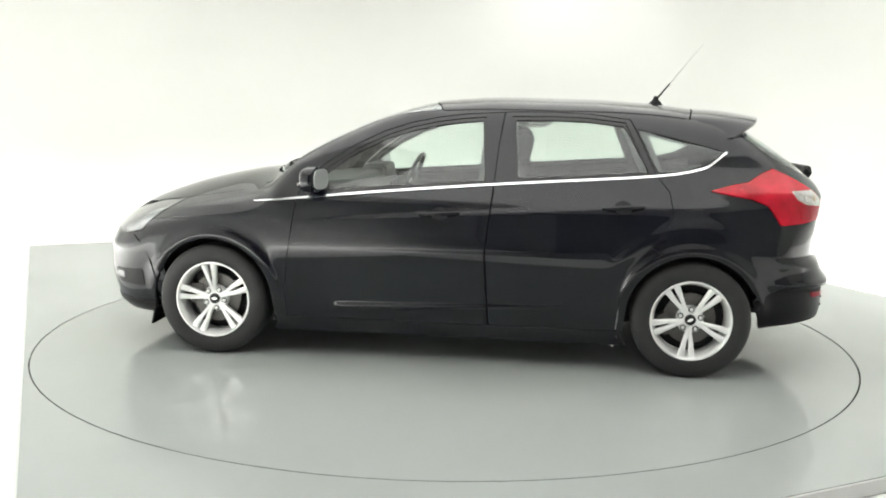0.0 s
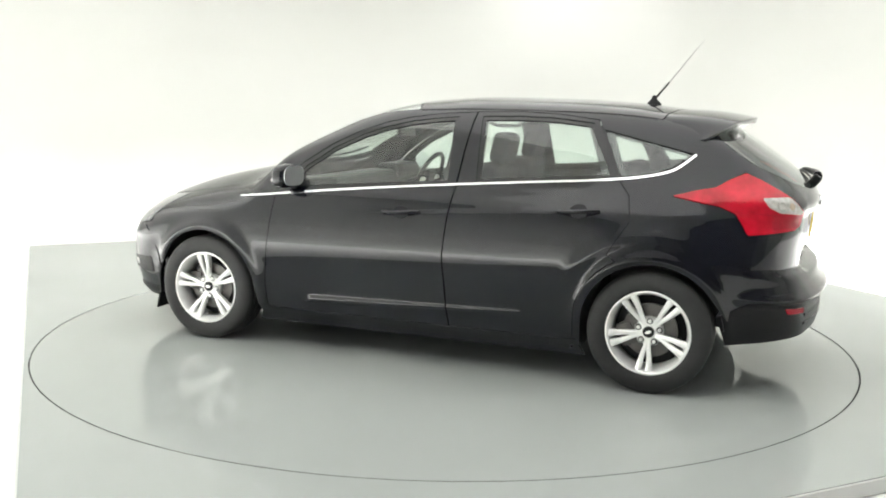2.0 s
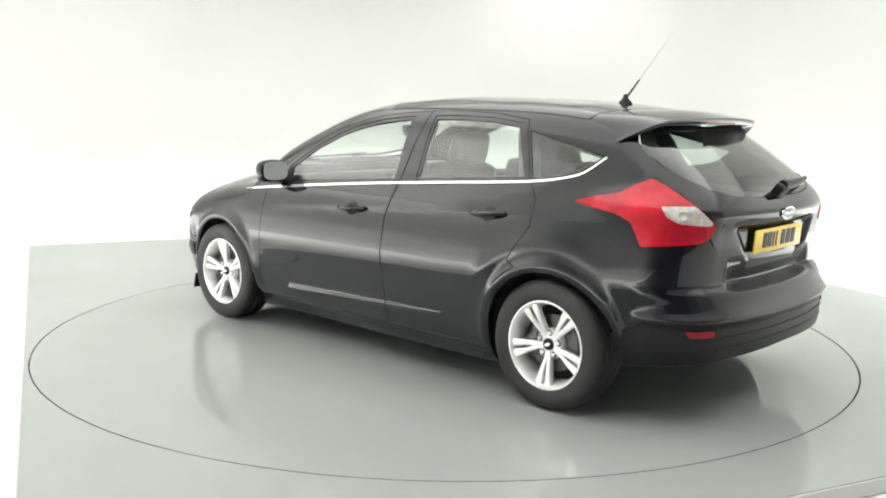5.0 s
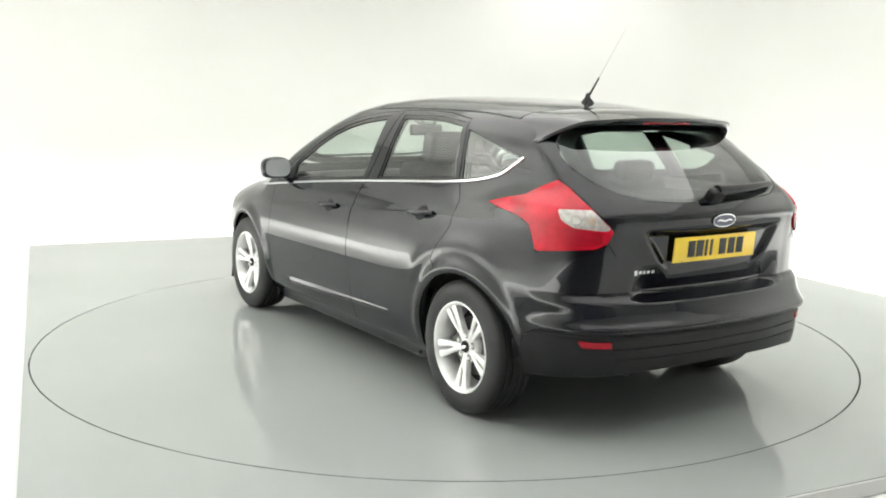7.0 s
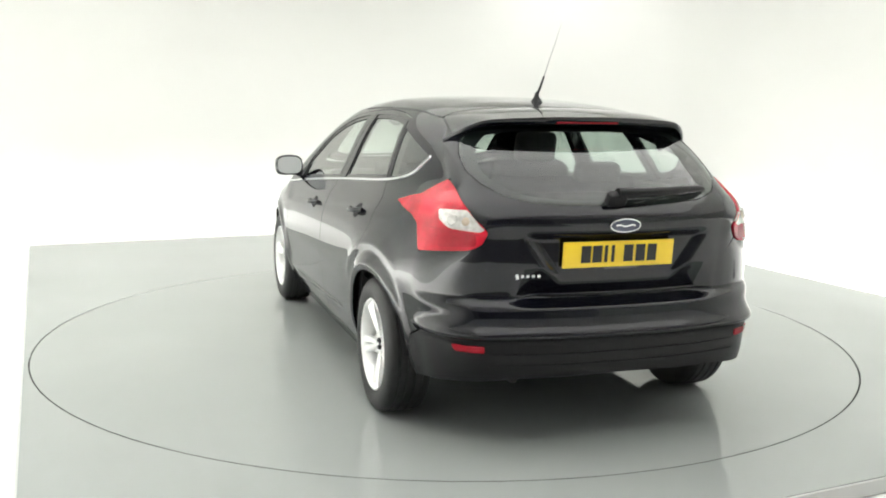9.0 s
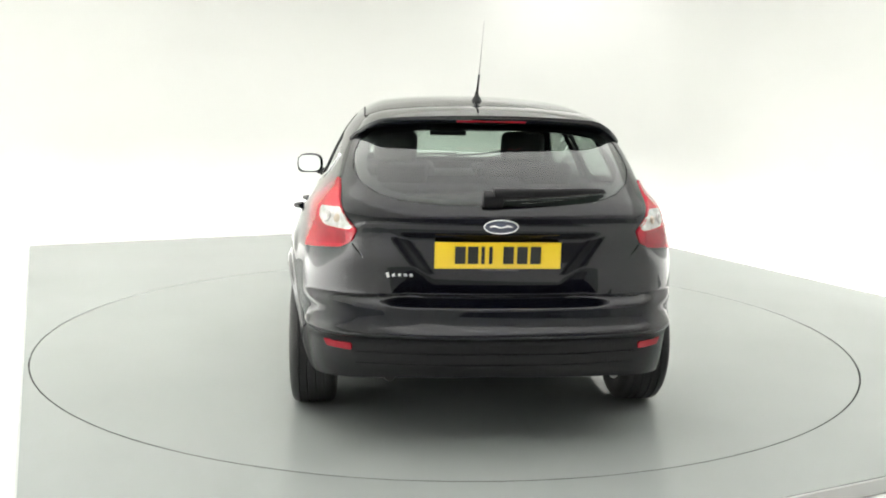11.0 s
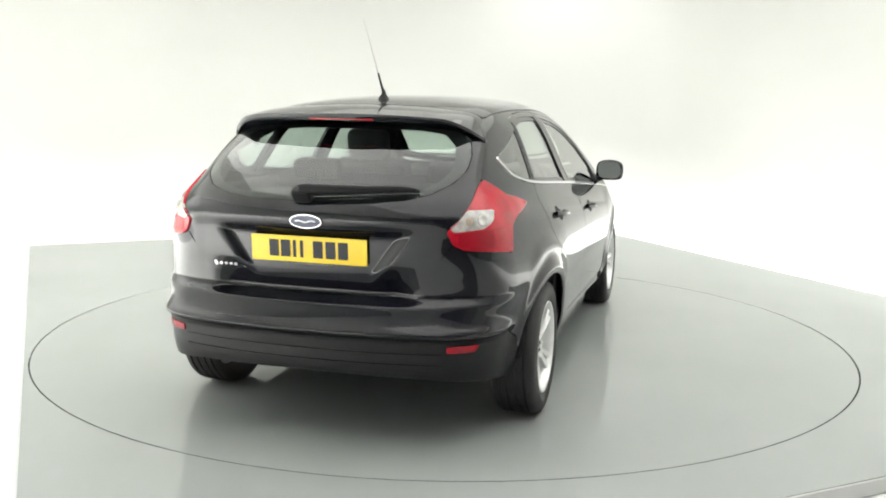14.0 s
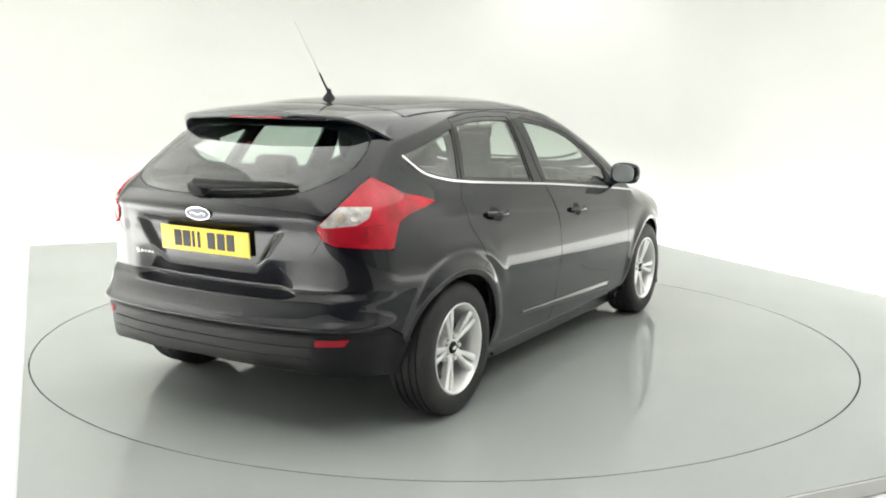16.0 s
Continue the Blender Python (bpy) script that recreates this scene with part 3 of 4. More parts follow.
# front end
wf = lambda x, y: math.atan2(y, x - 1.2)
fb = [(wf(1.70, 0.80), 0.20), (wf(1.68, 0.84), 0.40), (wf(1.745, 0.81), 0.60), (wf(1.80, 0.76), 0.66), (wf(2.05, 0.5), 0.66), (0.0, 0.68)]
fb = fb + [(-a, z) for a, z in fb[::-1][1:]]
emit("front_bumper", sheet("wrapf", fb, h=0.05, r=0.0), PAINT, car, "glossy black front bumper")
hl = [(wf(2.06, 0.52), 0.675), (wf(1.86, 0.72), 0.665), (wf(1.76, 0.79), 0.69), (wf(1.60, 0.74), 0.86), (wf(1.75, 0.65), 0.84), (wf(1.98, 0.50), 0.77)]
both("headlight", sheet("wrapf", hl, h=0.03, off=0.003, r=0.01), HEAD, car, "clear swept-back headlight")
nose = [(wf(2.06, 0.5), 0.685), (0, 0.70), (wf(2.06, -0.5), 0.685), (wf(1.97, -0.47), 0.79), (0, 0.80), (wf(1.97, 0.47), 0.79)]
emit("front_panel", sheet("wrapf", nose, h=0.04, r=0.0), PAINT, car)
fl = [(wf(1.75, 0.78), 0.36), (wf(1.75, 0.78), 0.46), (wf(1.95, 0.66), 0.45), (wf(1.95, 0.66), 0.37)]
both("fog_lamp_recess", sheet("wrapf", fl, h=0.03, off=0.004, r=0.02), PLASTIC, car, "black fog lamp recess")

fc = [(wf(1.62, 0.83), 0.30), (wf(1.62, 0.83), 0.70), (wf(1.70, 0.70), 0.835), (wf(1.95, 0.48), 0.785), (0.0, 0.79)]
fc = fc + [(-a, z) for a, z in fc[::-1][1:]]
emit("front_carrier", sheet("wrapf", fc, h=0.05, off=-0.007, rim=0, r=0), PAINT, car)

fg = [(wf(1.86, 0.71), 0.395), (wf(1.86, 0.71), 0.435), (wf(1.93, 0.67), 0.432), (wf(1.93, 0.67), 0.398)]
both("fog_lamp", sheet("wrapf", fg, h=0.02, off=0.009, rim=0.006, r=0.015), HEAD, car, "small clear fog lamp")
lipf = [(wf(1.70, 0.80), 0.205), (wf(1.70, 0.80), 0.265), (wf(2.0, 0.55), 0.275), (0.0, 0.28), (wf(2.0, -0.55), 0.275), (wf(1.70, -0.80), 0.265), (wf(1.70, -0.80), 0.205), (0.0, 0.215)]
emit("front_lip", sheet("wrapf", lipf, h=0.04, off=0.006, rim=0.01, r=0), PLASTIC, car, "satin black front lip")

# tailgate, rear window and bumper, from behind as (y, z)
half = [(0.0, 0.645), (0.30, 0.648), (0.41, 0.658), (0.47, 0.680), (0.515, 0.715), (0.545, 0.80), *[lamp_yz[k] for k in (8, 7, 6, 5, 4)], (0.648, 1.15), (0.645, 1.20), (0.62, 1.27), (0.57, 1.33), (0.48, 1.36), (0.0, 1.385)]
gate = half + [(-y, z) for y, z in half[::-1][1:-1]]
gh = [(0.0, 1.032), (0.25, 1.036), (0.40, 1.048), (0.50, 1.075), (0.565, 1.115), (0.595, 1.165), (0.59, 1.22), (0.565, 1.275), (0.50, 1.325), (0.35, 1.345), (0.0, 1.352)]
rglass = gh + [(-y, z) for y, z in gh[::-1][1:-1]]
tailgate = emit("tailgate", sheet("rear", gate, [grow(rglass, 0.004)], h=0.0105, r=0.004), PAINT, car, "glossy black tailgate")
emit("rear_window", sheet("rear", rglass, h=0.03, off=-0.002, rim=0.004, r=0.012), GLASS_REAR, tailgate, "dark tinted rear window").visible_shadow = False
emit("window_surround", sheet("rear", rglass, [[(y * 0.91, 1.19 + (z - 1.19) * 0.87) for y, z in rglass]], h=0.03, off=-0.006, rim=0, r=0.012), INNER, tailgate, "black border printed round the rear window")
upper = [(th(-1.672, 0.875), 0.423), (th(-1.745, 0.84), 0.655), (th(-1.765, 0.80), 0.823), (th(-1.85, 0.73), 0.832), (th(-1.94, 0.62), 0.846), (th(-1.97, 0.585), 0.866), (th(-2.02, 0.555), 0.80), (th(-2.03, 0.520), 0.711), (th(-2.05, 0.475), 0.675), (th(-2.06, 0.413), 0.653), (th(-2.07, 0.30), 0.643), (math.pi, 0.640), (math.pi, 0.492), (th(-2.07, 0.62), 0.492), (th(-1.80, 0.80), 0.50)]
lower = [(th(-1.672, 0.875), 0.417), (th(-1.80, 0.80), 0.492), (th(-2.07, 0.62), 0.484), (math.pi, 0.484), (math.pi, 0.335), (th(-2.02, 0.45), 0.325), (th(-1.90, 0.66), 0.305), (th(-1.70, 0.80), 0.27)]


def wrap_full(lp):
    k = [i for i, (a, z) in enumerate(lp) if abs(a - math.pi) < 1e-6]
    r = lp[k[-1]:] + lp[:k[0] + 1]          # from lower centre round the side to the upper centre
    return r + [(2 * math.pi - a, z) for a, z in r[::-1][1:-1]]


shelf_rows = [(math.pi + d * a, z) for a in np.arange(0.0, 0.66, 0.014) for d in (1, -1) for z in (0.600, 0.608, 0.613, 0.617, 0.621, 0.625, 0.629, 0.633, 0.637)]
bumper = emit("rear_bumper", sheet("wrap", wrap_full(upper), h=0.016, rim=0.05, r=0.0, lines=shelf_rows), PAINT, car, "glossy black rear bumper")
emit("valance", sheet("wrap", wrap_full(lower), h=0.024, off=-0.002, rim=0.03, r=0.0), PLASTIC, bumper, "satin black lower bumper valance")
for z in (0.43, 0.385):
    emit("rib", sheet("wrap", [(th(-2.0, 0.55), z), (math.pi, z), (2 * math.pi - th(-2.0, 0.55), z), (2 * math.pi - th(-2.0, 0.55), z - 0.012), (math.pi, z - 0.012), (th(-2.0, 0.55), z - 0.012)], h=0.03, off=0.004, rim=0.008, r=0), PLASTIC, bumper)
rf = [(th(-1.945, 0.70), 0.467), (th(-2.03, 0.59), 0.464), (th(-2.03, 0.59), 0.436), (th(-1.955, 0.685), 0.439)]
both("reflector", sheet("wrap", rf, h=0.02, off=0.004, rim=0.008, r=0.008), RED_DEEP, bumper, "narrow red rear reflector")

# painted corner behind the lamps, seen in the joints
corner = [(th(-1.50, 0.85), 0.63), (th(-1.50, 0.83), 1.16), (th(-1.66, 0.68), 1.18), (th(-1.85, 0.60), 1.10), (th(-1.95, 0.54), 0.98), (th(-2.0, 0.50), 0.63)]
both("rear_corner", sheet("wrap", corner, h=0.03, off=-0.006, rim=0, r=0), PAINT, car)

# rear lamps
clear = [(th(-1.835, 0.745), 1.004), (th(-1.912, 0.622), 1.008), (th(-1.978, 0.573), 0.940), (th(-1.965, 0.588), 0.926), (th(-1.885, 0.69), 0.935), (th(-1.85, 0.73), 0.962)]
inner = [(th(-1.85, 0.72), 0.925), (th(-1.955, 0.60), 0.918), (th(-1.955, 0.60), 0.868), (th(-1.85, 0.72), 0.855)]
for s in (1, -1):
    tl = emit("rear_lamp", sheet("wrap", lamp, [clear], h=0.018, off=0.008, rim=0.02, r=0.012), RED, car, "bright red wraparound rear lamp with a clear section", s < 0)
    emit("clear_lens", sheet("wrap", clear, h=0.015, off=0.007, rim=0.01, r=0.012), CLEAR, tl, "clear reversing lamp lens", s < 0)
    emit("lower_lens", sheet("wrap", inner, h=0.015, off=0.0095, rim=0.002, r=0.015), RED_DEEP, tl, "darker red lower lens", s < 0)
    seam = [(th(-1.80, 0.775), 0.932), (th(-1.885, 0.69), 0.927), (th(-1.965, 0.592), 0.919), (th(-1.965, 0.592), 0.914), (th(-1.885, 0.69), 0.921), (th(-1.80, 0.775), 0.927)]
    emit("lens_seam", sheet("wrap", seam, h=0.015, off=0.0095, rim=0.002, r=0), RED_DEEP, tl, "", s < 0)
    c, n = skin("wrap", [(th(-1.885, 0.675), 0.968)])
    m = Matrix.Translation(c[0] + n[0] * 0.004 * np.array([1, s, 1]) - np.array([0, 0 if s > 0 else 2 * c[0, 1], 0])) @ Vector((n[0, 0], n[0, 1] * s, n[0, 2])).to_track_quat("Y", "Z").to_matrix().to_4x4()
    part("bulb_cup", revolve([(0.001, 0.004), (0.012, 0.006), (0.02, 0.009), (0.024, 0.004), (0.024, 0.0)], 20, m), CLEAR, tl)
    c, n = skin("wrap", [(th(-1.925, 0.632), 0.966)])
    m = Matrix.Translation(c[0] * np.array([1, s, 1]) + n[0] * 0.004 * np.array([1, s, 1])) @ Vector((n[0, 0], n[0, 1] * s, n[0, 2])).to_track_quat("Y", "Z").to_matrix().to_4x4()
    part("bulb", revolve([(0.001, 0.008), (0.009, 0.007), (0.015, 0.005), (0.019, 0.0)], 18, m), AMBER, tl, "amber indicator bulb behind the clear lens")

# roof spoiler
sp = []
ny, nx = 41, 12
for j in range(ny):
    y = -0.615 + 1.23 * j / (ny - 1)
    q = abs(y) / 0.615
    tipx = -1.725 + 0.10 * q ** 2 + 0.10 * max(0, (q - 0.75) / 0.25) ** 2
    tipz = 1.388 - 0.03 * q ** 2 - 0.075 * max(0, (q - 0.72) / 0.28) ** 2
    x0 = -1.352 + 0.05 * min(1, q / 0.88) ** 2
    z0 = top_z(x0, min(abs(y), 0.545)) - 0.16 * max(0, (q - 0.886) / 0.114) ** 1.3
    row = []
    for i in range(nx):
        t = i / (nx - 1)
        row.append((x0 + (tipx - x0) * t, y, z0 + (tipz - z0) * t + 0.012 * math.sin(math.pi * t) * (1 - 0.5 * q)))
    row.append((tipx + 0.002, y, tipz - 0.012))
    row.append((tipx + 0.012, y, tipz - 0.034 + 0.012 * q))
    for i in range(5):
        t = (i + 1) / 5
        row.append((tipx + 0.012 + (-1.53 + 0.06 * q * q - tipx) * t, y, tipz - 0.034 + 0.012 * q + (1.315 - 0.07 * q ** 3 - tipz + 0.034) * t))
    sp.append(row)
bm = bmesh.new()
vv = [[bm.verts.new(p) for p in row] for row in sp]
for a, b in zip(vv, vv[1:]):
    for i in range(len(a) - 1):
        bm.faces.new((a[i], a[i + 1], b[i + 1], b[i]))
for row in (vv[0], vv[-1]):
    bm.faces.new(row)
spoiler = part("spoiler", bm, PAINT, car, "glossy black roof spoiler")
bm = sweep([(-1.7085 + 0.10 * (y / 0.615) ** 2, y, 1.366 - 0.03 * (y / 0.615) ** 2) for y in np.linspace(-0.15, 0.15, 11)], 0.010, 8)
part("brake_light", bm, RED_DEEP, spoiler, "thin red high-level brake light")

# number plate with its writing as bars, badge, script bars, wiper
px = lambda y, z: float(skin("rear", [(y, z)])[0][0, 0])
xt, xb = px(0, 0.883) - 0.010, px(0, 0.773) - 0.010
tilt = math.degrees(math.atan2(-(xt - xb), 0.11))
PM = Matrix.Translation(((xt + xb) / 2, 0.004, 0.828)) @ pose(0, 0, 0, 0, -tilt, 0) @ Matrix(((0, 0, -1, 0), (-1, 0, 0, 0), (0, 1, 0, 0), (0, 0, 0, 1)))
plate = part("number_plate", box(0.52, 0.111, 0.008, PM, 0.003), YELLOW, car, "yellow rear number plate with dark characters as bars")
for i, x in enumerate((-0.155, -0.103, -0.062, -0.030, 0.043, 0.100, 0.155)):
    w = 0.043 if i not in (2, 3) else 0.014
    part("character_bar", box(w, 0.072, 0.003, PM @ Matrix.Translation((x, 0.002, 0.005))), INK, plate, smooth=False)
part("maker_bar", box(0.15, 0.006, 0.003, PM @ Matrix.Translation((0.01, -0.060, 0.004))), STEEL, plate, smooth=False)

P, n = skin("rear", [(0.0, 0.952)])
BM = Matrix.Translation(P[0] + n[0] * 0.002) @ Vector(n[0]).to_track_quat("Z", "Y").to_matrix().to_4x4()


def oval(rx, ry, depth, m):
    return prism([(rx * math.cos(2 * math.pi * i / 40), ry * math.sin(2 * math.pi * i / 40)) for i in range(40)], depth, m)


zdir = (BM.to_3x3() @ Vector((0, 1, 0))).z
BM = BM @ (Matrix() if abs(zdir) > 0.5 else pose(0, 0, 0, 0, 0, 90))
badge = part("badge", oval(0.071, 0.030, 0.006, BM), CHROME, tailgate, "oval chrome badge with a dark blue field")
part("badge_field", oval(0.0665, 0.0258, 0.0075, BM), BADGE_BLUE, badge)
part("badge_bar", sweep([tuple(BM @ Vector((-0.044 + 0.088 * i / 12, 0.0035 * math.sin(i * 0.8), 0.0080))) for i in range(13)], 0.0030, 6), ALLOY, badge)
for i in range(5):
    y = 0.452 - 0.024 * i
    P, n = skin("rear", [(y, 0.742)])
    m = Matrix.Translation(P[0] + n[0] * 0.002) @ Vector(n[0]).to_track_quat("X", "Z").to_matrix().to_4x4()
    part("script_bar", box(0.004, 0.013, 0.022 if i == 0 else 0.012, m @ pose(0, 0, 0, 14), 0.0015), ALLOY, tailgate, "small chrome lettering bar")
wp = [(0.03, 1.042), (-0.10, 1.045), (-0.25, 1.055), (-0.38, 1.068), (-0.43, 1.073)]
P, n = skin("rear", wp)
wiper = part("rear_wiper", sweep([tuple(P[i] + n[i] * (0.038, 0.040, 0.034, 0.026, 0.020)[i] + Vector((0, 0, 0.012 - 0.003 * i))) for i in range(5)], 0.025, 12, taper=0.010), PLASTIC, tailgate, "black rear wiper")
part("wiper_cap", box(0.05, 0.085, 0.062, Matrix.Translation(P[0] + n[0] * 0.022) @ pose(0, 0, 0, 0, -35, 0), 0.016, 3), PLASTIC, wiper)
P, n = skin("rear", [(y, 1.048 + 0.03 * (y - 0.02) / -0.5) for y in np.linspace(0.02, -0.45, 9)])
part("wiper_blade", sweep([tuple(a + b * 0.009) for a, b in zip(P, n)], 0.007, 6), PLASTIC, wiper)

# aerial
ant = part("aerial", revolve([(0.045, 0.0), (0.036, 0.014), (0.018, 0.03), (0.012, 0.05), (0.001, 0.056)], 20, Matrix.Translation((-1.155, 0, top_z(-1.155, 0) - 0.004)) @ Matrix.Diagonal((1.0, 0.62, 1, 1)) @ pose(0, 0, 0, 90)), PLASTIC, car, "black whip aerial raked backwards")
zt = top_z(-1.155, 0)
part("mast", sweep([(-1.160, 0, zt + 0.03), (-1.235, 0, zt + 0.125)], 0.0065, 8, taper=0.0045), PLASTIC, ant)
part("whip", sweep([(-1.235, 0, zt + 0.125), (-1.42, 0.004, zt + 0.362)], 0.0026, 6, taper=0.0013), WHIP, ant, "thin steel aerial whip")

# door mirrors
for s in (1, -1):
    bm = bmesh.new()
    bmesh.ops.create_uvsphere(bm, u_segments=28, v_segments=18, radius=1)
    for v in bm.verts:
        c = v.co
        e = lambda t, p: math.copysign(abs(t) ** p, t)
        x, y, z = e(c.x, 0.6), e(c.y, 0.62), e(c.z, 0.62)
        x = x * 0.062 if x > 0 else x * 0.028
        v.co = (x + 0.725 + 0.01 * y, s * (0.915 + 0.088 * y), 1.018 + 0.066 * z - 0.008 * y - 0.012 * max(0, -y))
    mirror = part("door_mirror", bm, PAINT, car, "glossy black door mirror")
    bm = prism([(0.076 * math.copysign(abs(math.cos(a)) ** 0.65, math.cos(a)), 0.055 * math.copysign(abs(math.sin(a)) ** 0.65, math.sin(a))) for a in np.linspace(0, 2 * math.pi, 33)[:-1]], 0.004, Matrix.Translation((0.682, s * 0.917, 1.018)) @ pose(0, 0, 0, 0, -90, -14 if s > 0 else -12) @ pose(0, 0, 0, 0, 0, 90))
    part("mirror_glass", bm, MIRROR, mirror, "reflecting mirror glass")
    part("stalk", sweep([(0.725, s * 0.80, 0.955), (0.725, s * 0.85, 0.965), (0.73, s * 0.88, 0.985)], 0.026, 10), PLASTIC, mirror)
    part("indicator", box(0.012, 0.09, 0.016, Matrix.Translation((0.786, s * 0.925, 0.992)) @ pose(0, 0, 0, 0, 0, -s * 12), 0.005), CLEAR, mirror, "white indicator strip")
    # door handles, each over a flat black disc that paints its bowl's shade
    for hx, hz in ((0.035, 0.845), (-0.945, 0.905)):
        bowl = emit("bowl_shade", sheet("side", [(hx + 0.048 * math.cos(a), hz + 0.034 * math.sin(a)) for a in np.linspace(0, 2 * math.pi, 25)[:-1]], h=0.02, off=0.0015, rim=0.002, r=0), INNER, car, "flat dark patch for the shade in the door handle recess", s < 0)
        pts = [(hx - 0.105 + 0.21 * i / 10, hz + 0.004 - 0.012 * (i / 10 - 0.5)) for i in range(11)]
        P, n = skin("side", pts)
        out = [0.006, 0.016, 0.026, 0.032, 0.035, 0.036, 0.035, 0.032, 0.026, 0.016, 0.006]
        bm = sweep([(a[0], s * (a[1] + o), a[2]) for a, o in zip(P, out)], 0.0125, 10)
        part("door_handle", bm, PAINT, bowl, "glossy black bar door handle")

# arch liners, floor pan and axles
for cx in (WB, -WB):
    for s in (1, -1):
        bm = bmesh.new()
        rows = []
        for i in range(25):
            a = radians(-18 + (216 if cx > 0 else 193) * i / 24)
            rows.append([bm.verts.new((cx + r * math.cos(a), s * y, 0.315 + r * math.sin(a))) for r, y in ((0.362, 0.84 if cx > 0 else 0.83), (0.366, 0.80), (0.366, 0.52), (0.05, 0.52))])
        for p, q in zip(rows, rows[1:]):
            for k in range(3):
                bm.faces.new((p[k], p[k + 1], q[k + 1], q[k]))
        part("arch_liner", bm, INNER, car)
part("floor_pan", box(1.86, 1.52, 0.10, Matrix.Translation((0.0, 0, 0.205)), 0.03), INNER, car)
part("engine_tray", box(0.95, 1.02, 0.10, Matrix.Translation((1.45, 0, 0.225)), 0.03), INNER, car)
part("rear_floor", box(0.95, 1.02, 0.14, Matrix.Translation((-1.42, 0, 0.36)), 0.04), INNER, car)
part("rear_axle", sweep([(-1.324, y, 0.27) for y in (-0.65, -0.3, 0, 0.3, 0.65)], 0.035, 10), INNER, car)
part("exhaust", join(sweep([(-1.975, 0.44, 0.304), (-1.94, 0.44, 0.304), (-1.8, 0.44, 0.30)], 0.024, 14), sweep([(-1.85, 0.20, 0.33), (-1.85, 0.5, 0.33)], 0.07, 16)), DARK_STEEL, car, "dark steel exhaust pipe and silencer")
for s in (1, -1):
    part("mud_flap", box(0.012, 0.17, 0.10, Matrix.Translation((1.69, s * 0.77, 0.20)) @ pose(0, 0, 0, 0, -12, 0), 0.004), PLASTIC, car)
    part("jack_cover", box(0.016, 0.012, 0.016, Matrix.Translation((-0.935, s * 0.85, 0.20)), 0.004), PLASTIC, car)

# wheels
TY = [(0.214, -0.095), (0.225, -0.102), (0.262, -0.106), (0.292, -0.1), (0.307, -0.088)]
groove = []
for y in (-0.055, -0.02, 0.02, 0.055):
    groove += [(0.3145, y - 0.0055), (0.306, y - 0.0045), (0.306, y + 0.0045), (0.3145, y + 0.0055)]
tyre_profile = TY + [(0.3125, -0.078)] + groove + [(0.3125, 0.078)] + [(r, -a) for r, a in TY[::-1]]


def rim_mesh():
    return revolve([(0.205, -0.098), (0.216, -0.098), (0.216, -0.09), (0.200, -0.07), (0.195, 0.05), (0.202, 0.075), (0.214, 0.088), (0.2165, 0.096), (0.214, 0.1), (0.208, 0.1), (0.203, 0.093), (0.196, 0.072), (0.188, 0.045), (0.188, -0.06)], 72, closed=True)


SPOKE_MID = spl([0, 0.2, 0.5, 1], [0.004, 0.0068, 0.0175, 0.0285])
SPOKE_WIDE = spl([0, 0.2, 0.5, 1], [0.0095, 0.0115, 0.0125, 0.0195])


def spoke_mesh():
    """One forked spoke that points up: a thick root and two arms to the rim."""
    bms = []
    for s in (1, -1):
        sec = []
        for t in np.linspace(0, 1, 9):
            r = 0.036 + (0.206 - 0.036) * t
            mid, w = s * float(SPOKE_MID(t)), float(SPOKE_WIDE(t))
            face = 0.070 + 0.016 * t - 0.01 * (1 - t) ** 2
            sec.append([(mid - w, face - 0.006, r), (mid - w * 0.45, face, r), (mid + w * 0.45, face, r), (mid + w, face - 0.006, r), (mid + w * 0.8, face - 0.036, r), (mid - w * 0.8, face - 0.036, r)])
        bm = bmesh.new()
        vs = [[bm.verts.new(p) for p in q] for q in sec]
        for a, b in zip(vs, vs[1:]):
            for i in range(6):
                bm.faces.new((a[i], a[(i + 1) % 6], b[(i + 1) % 6], b[i]))
        bm.faces.new(vs[0])
        bm.faces.new(vs[-1][::-1])
        bms.append(bm)
    return join(*bms)


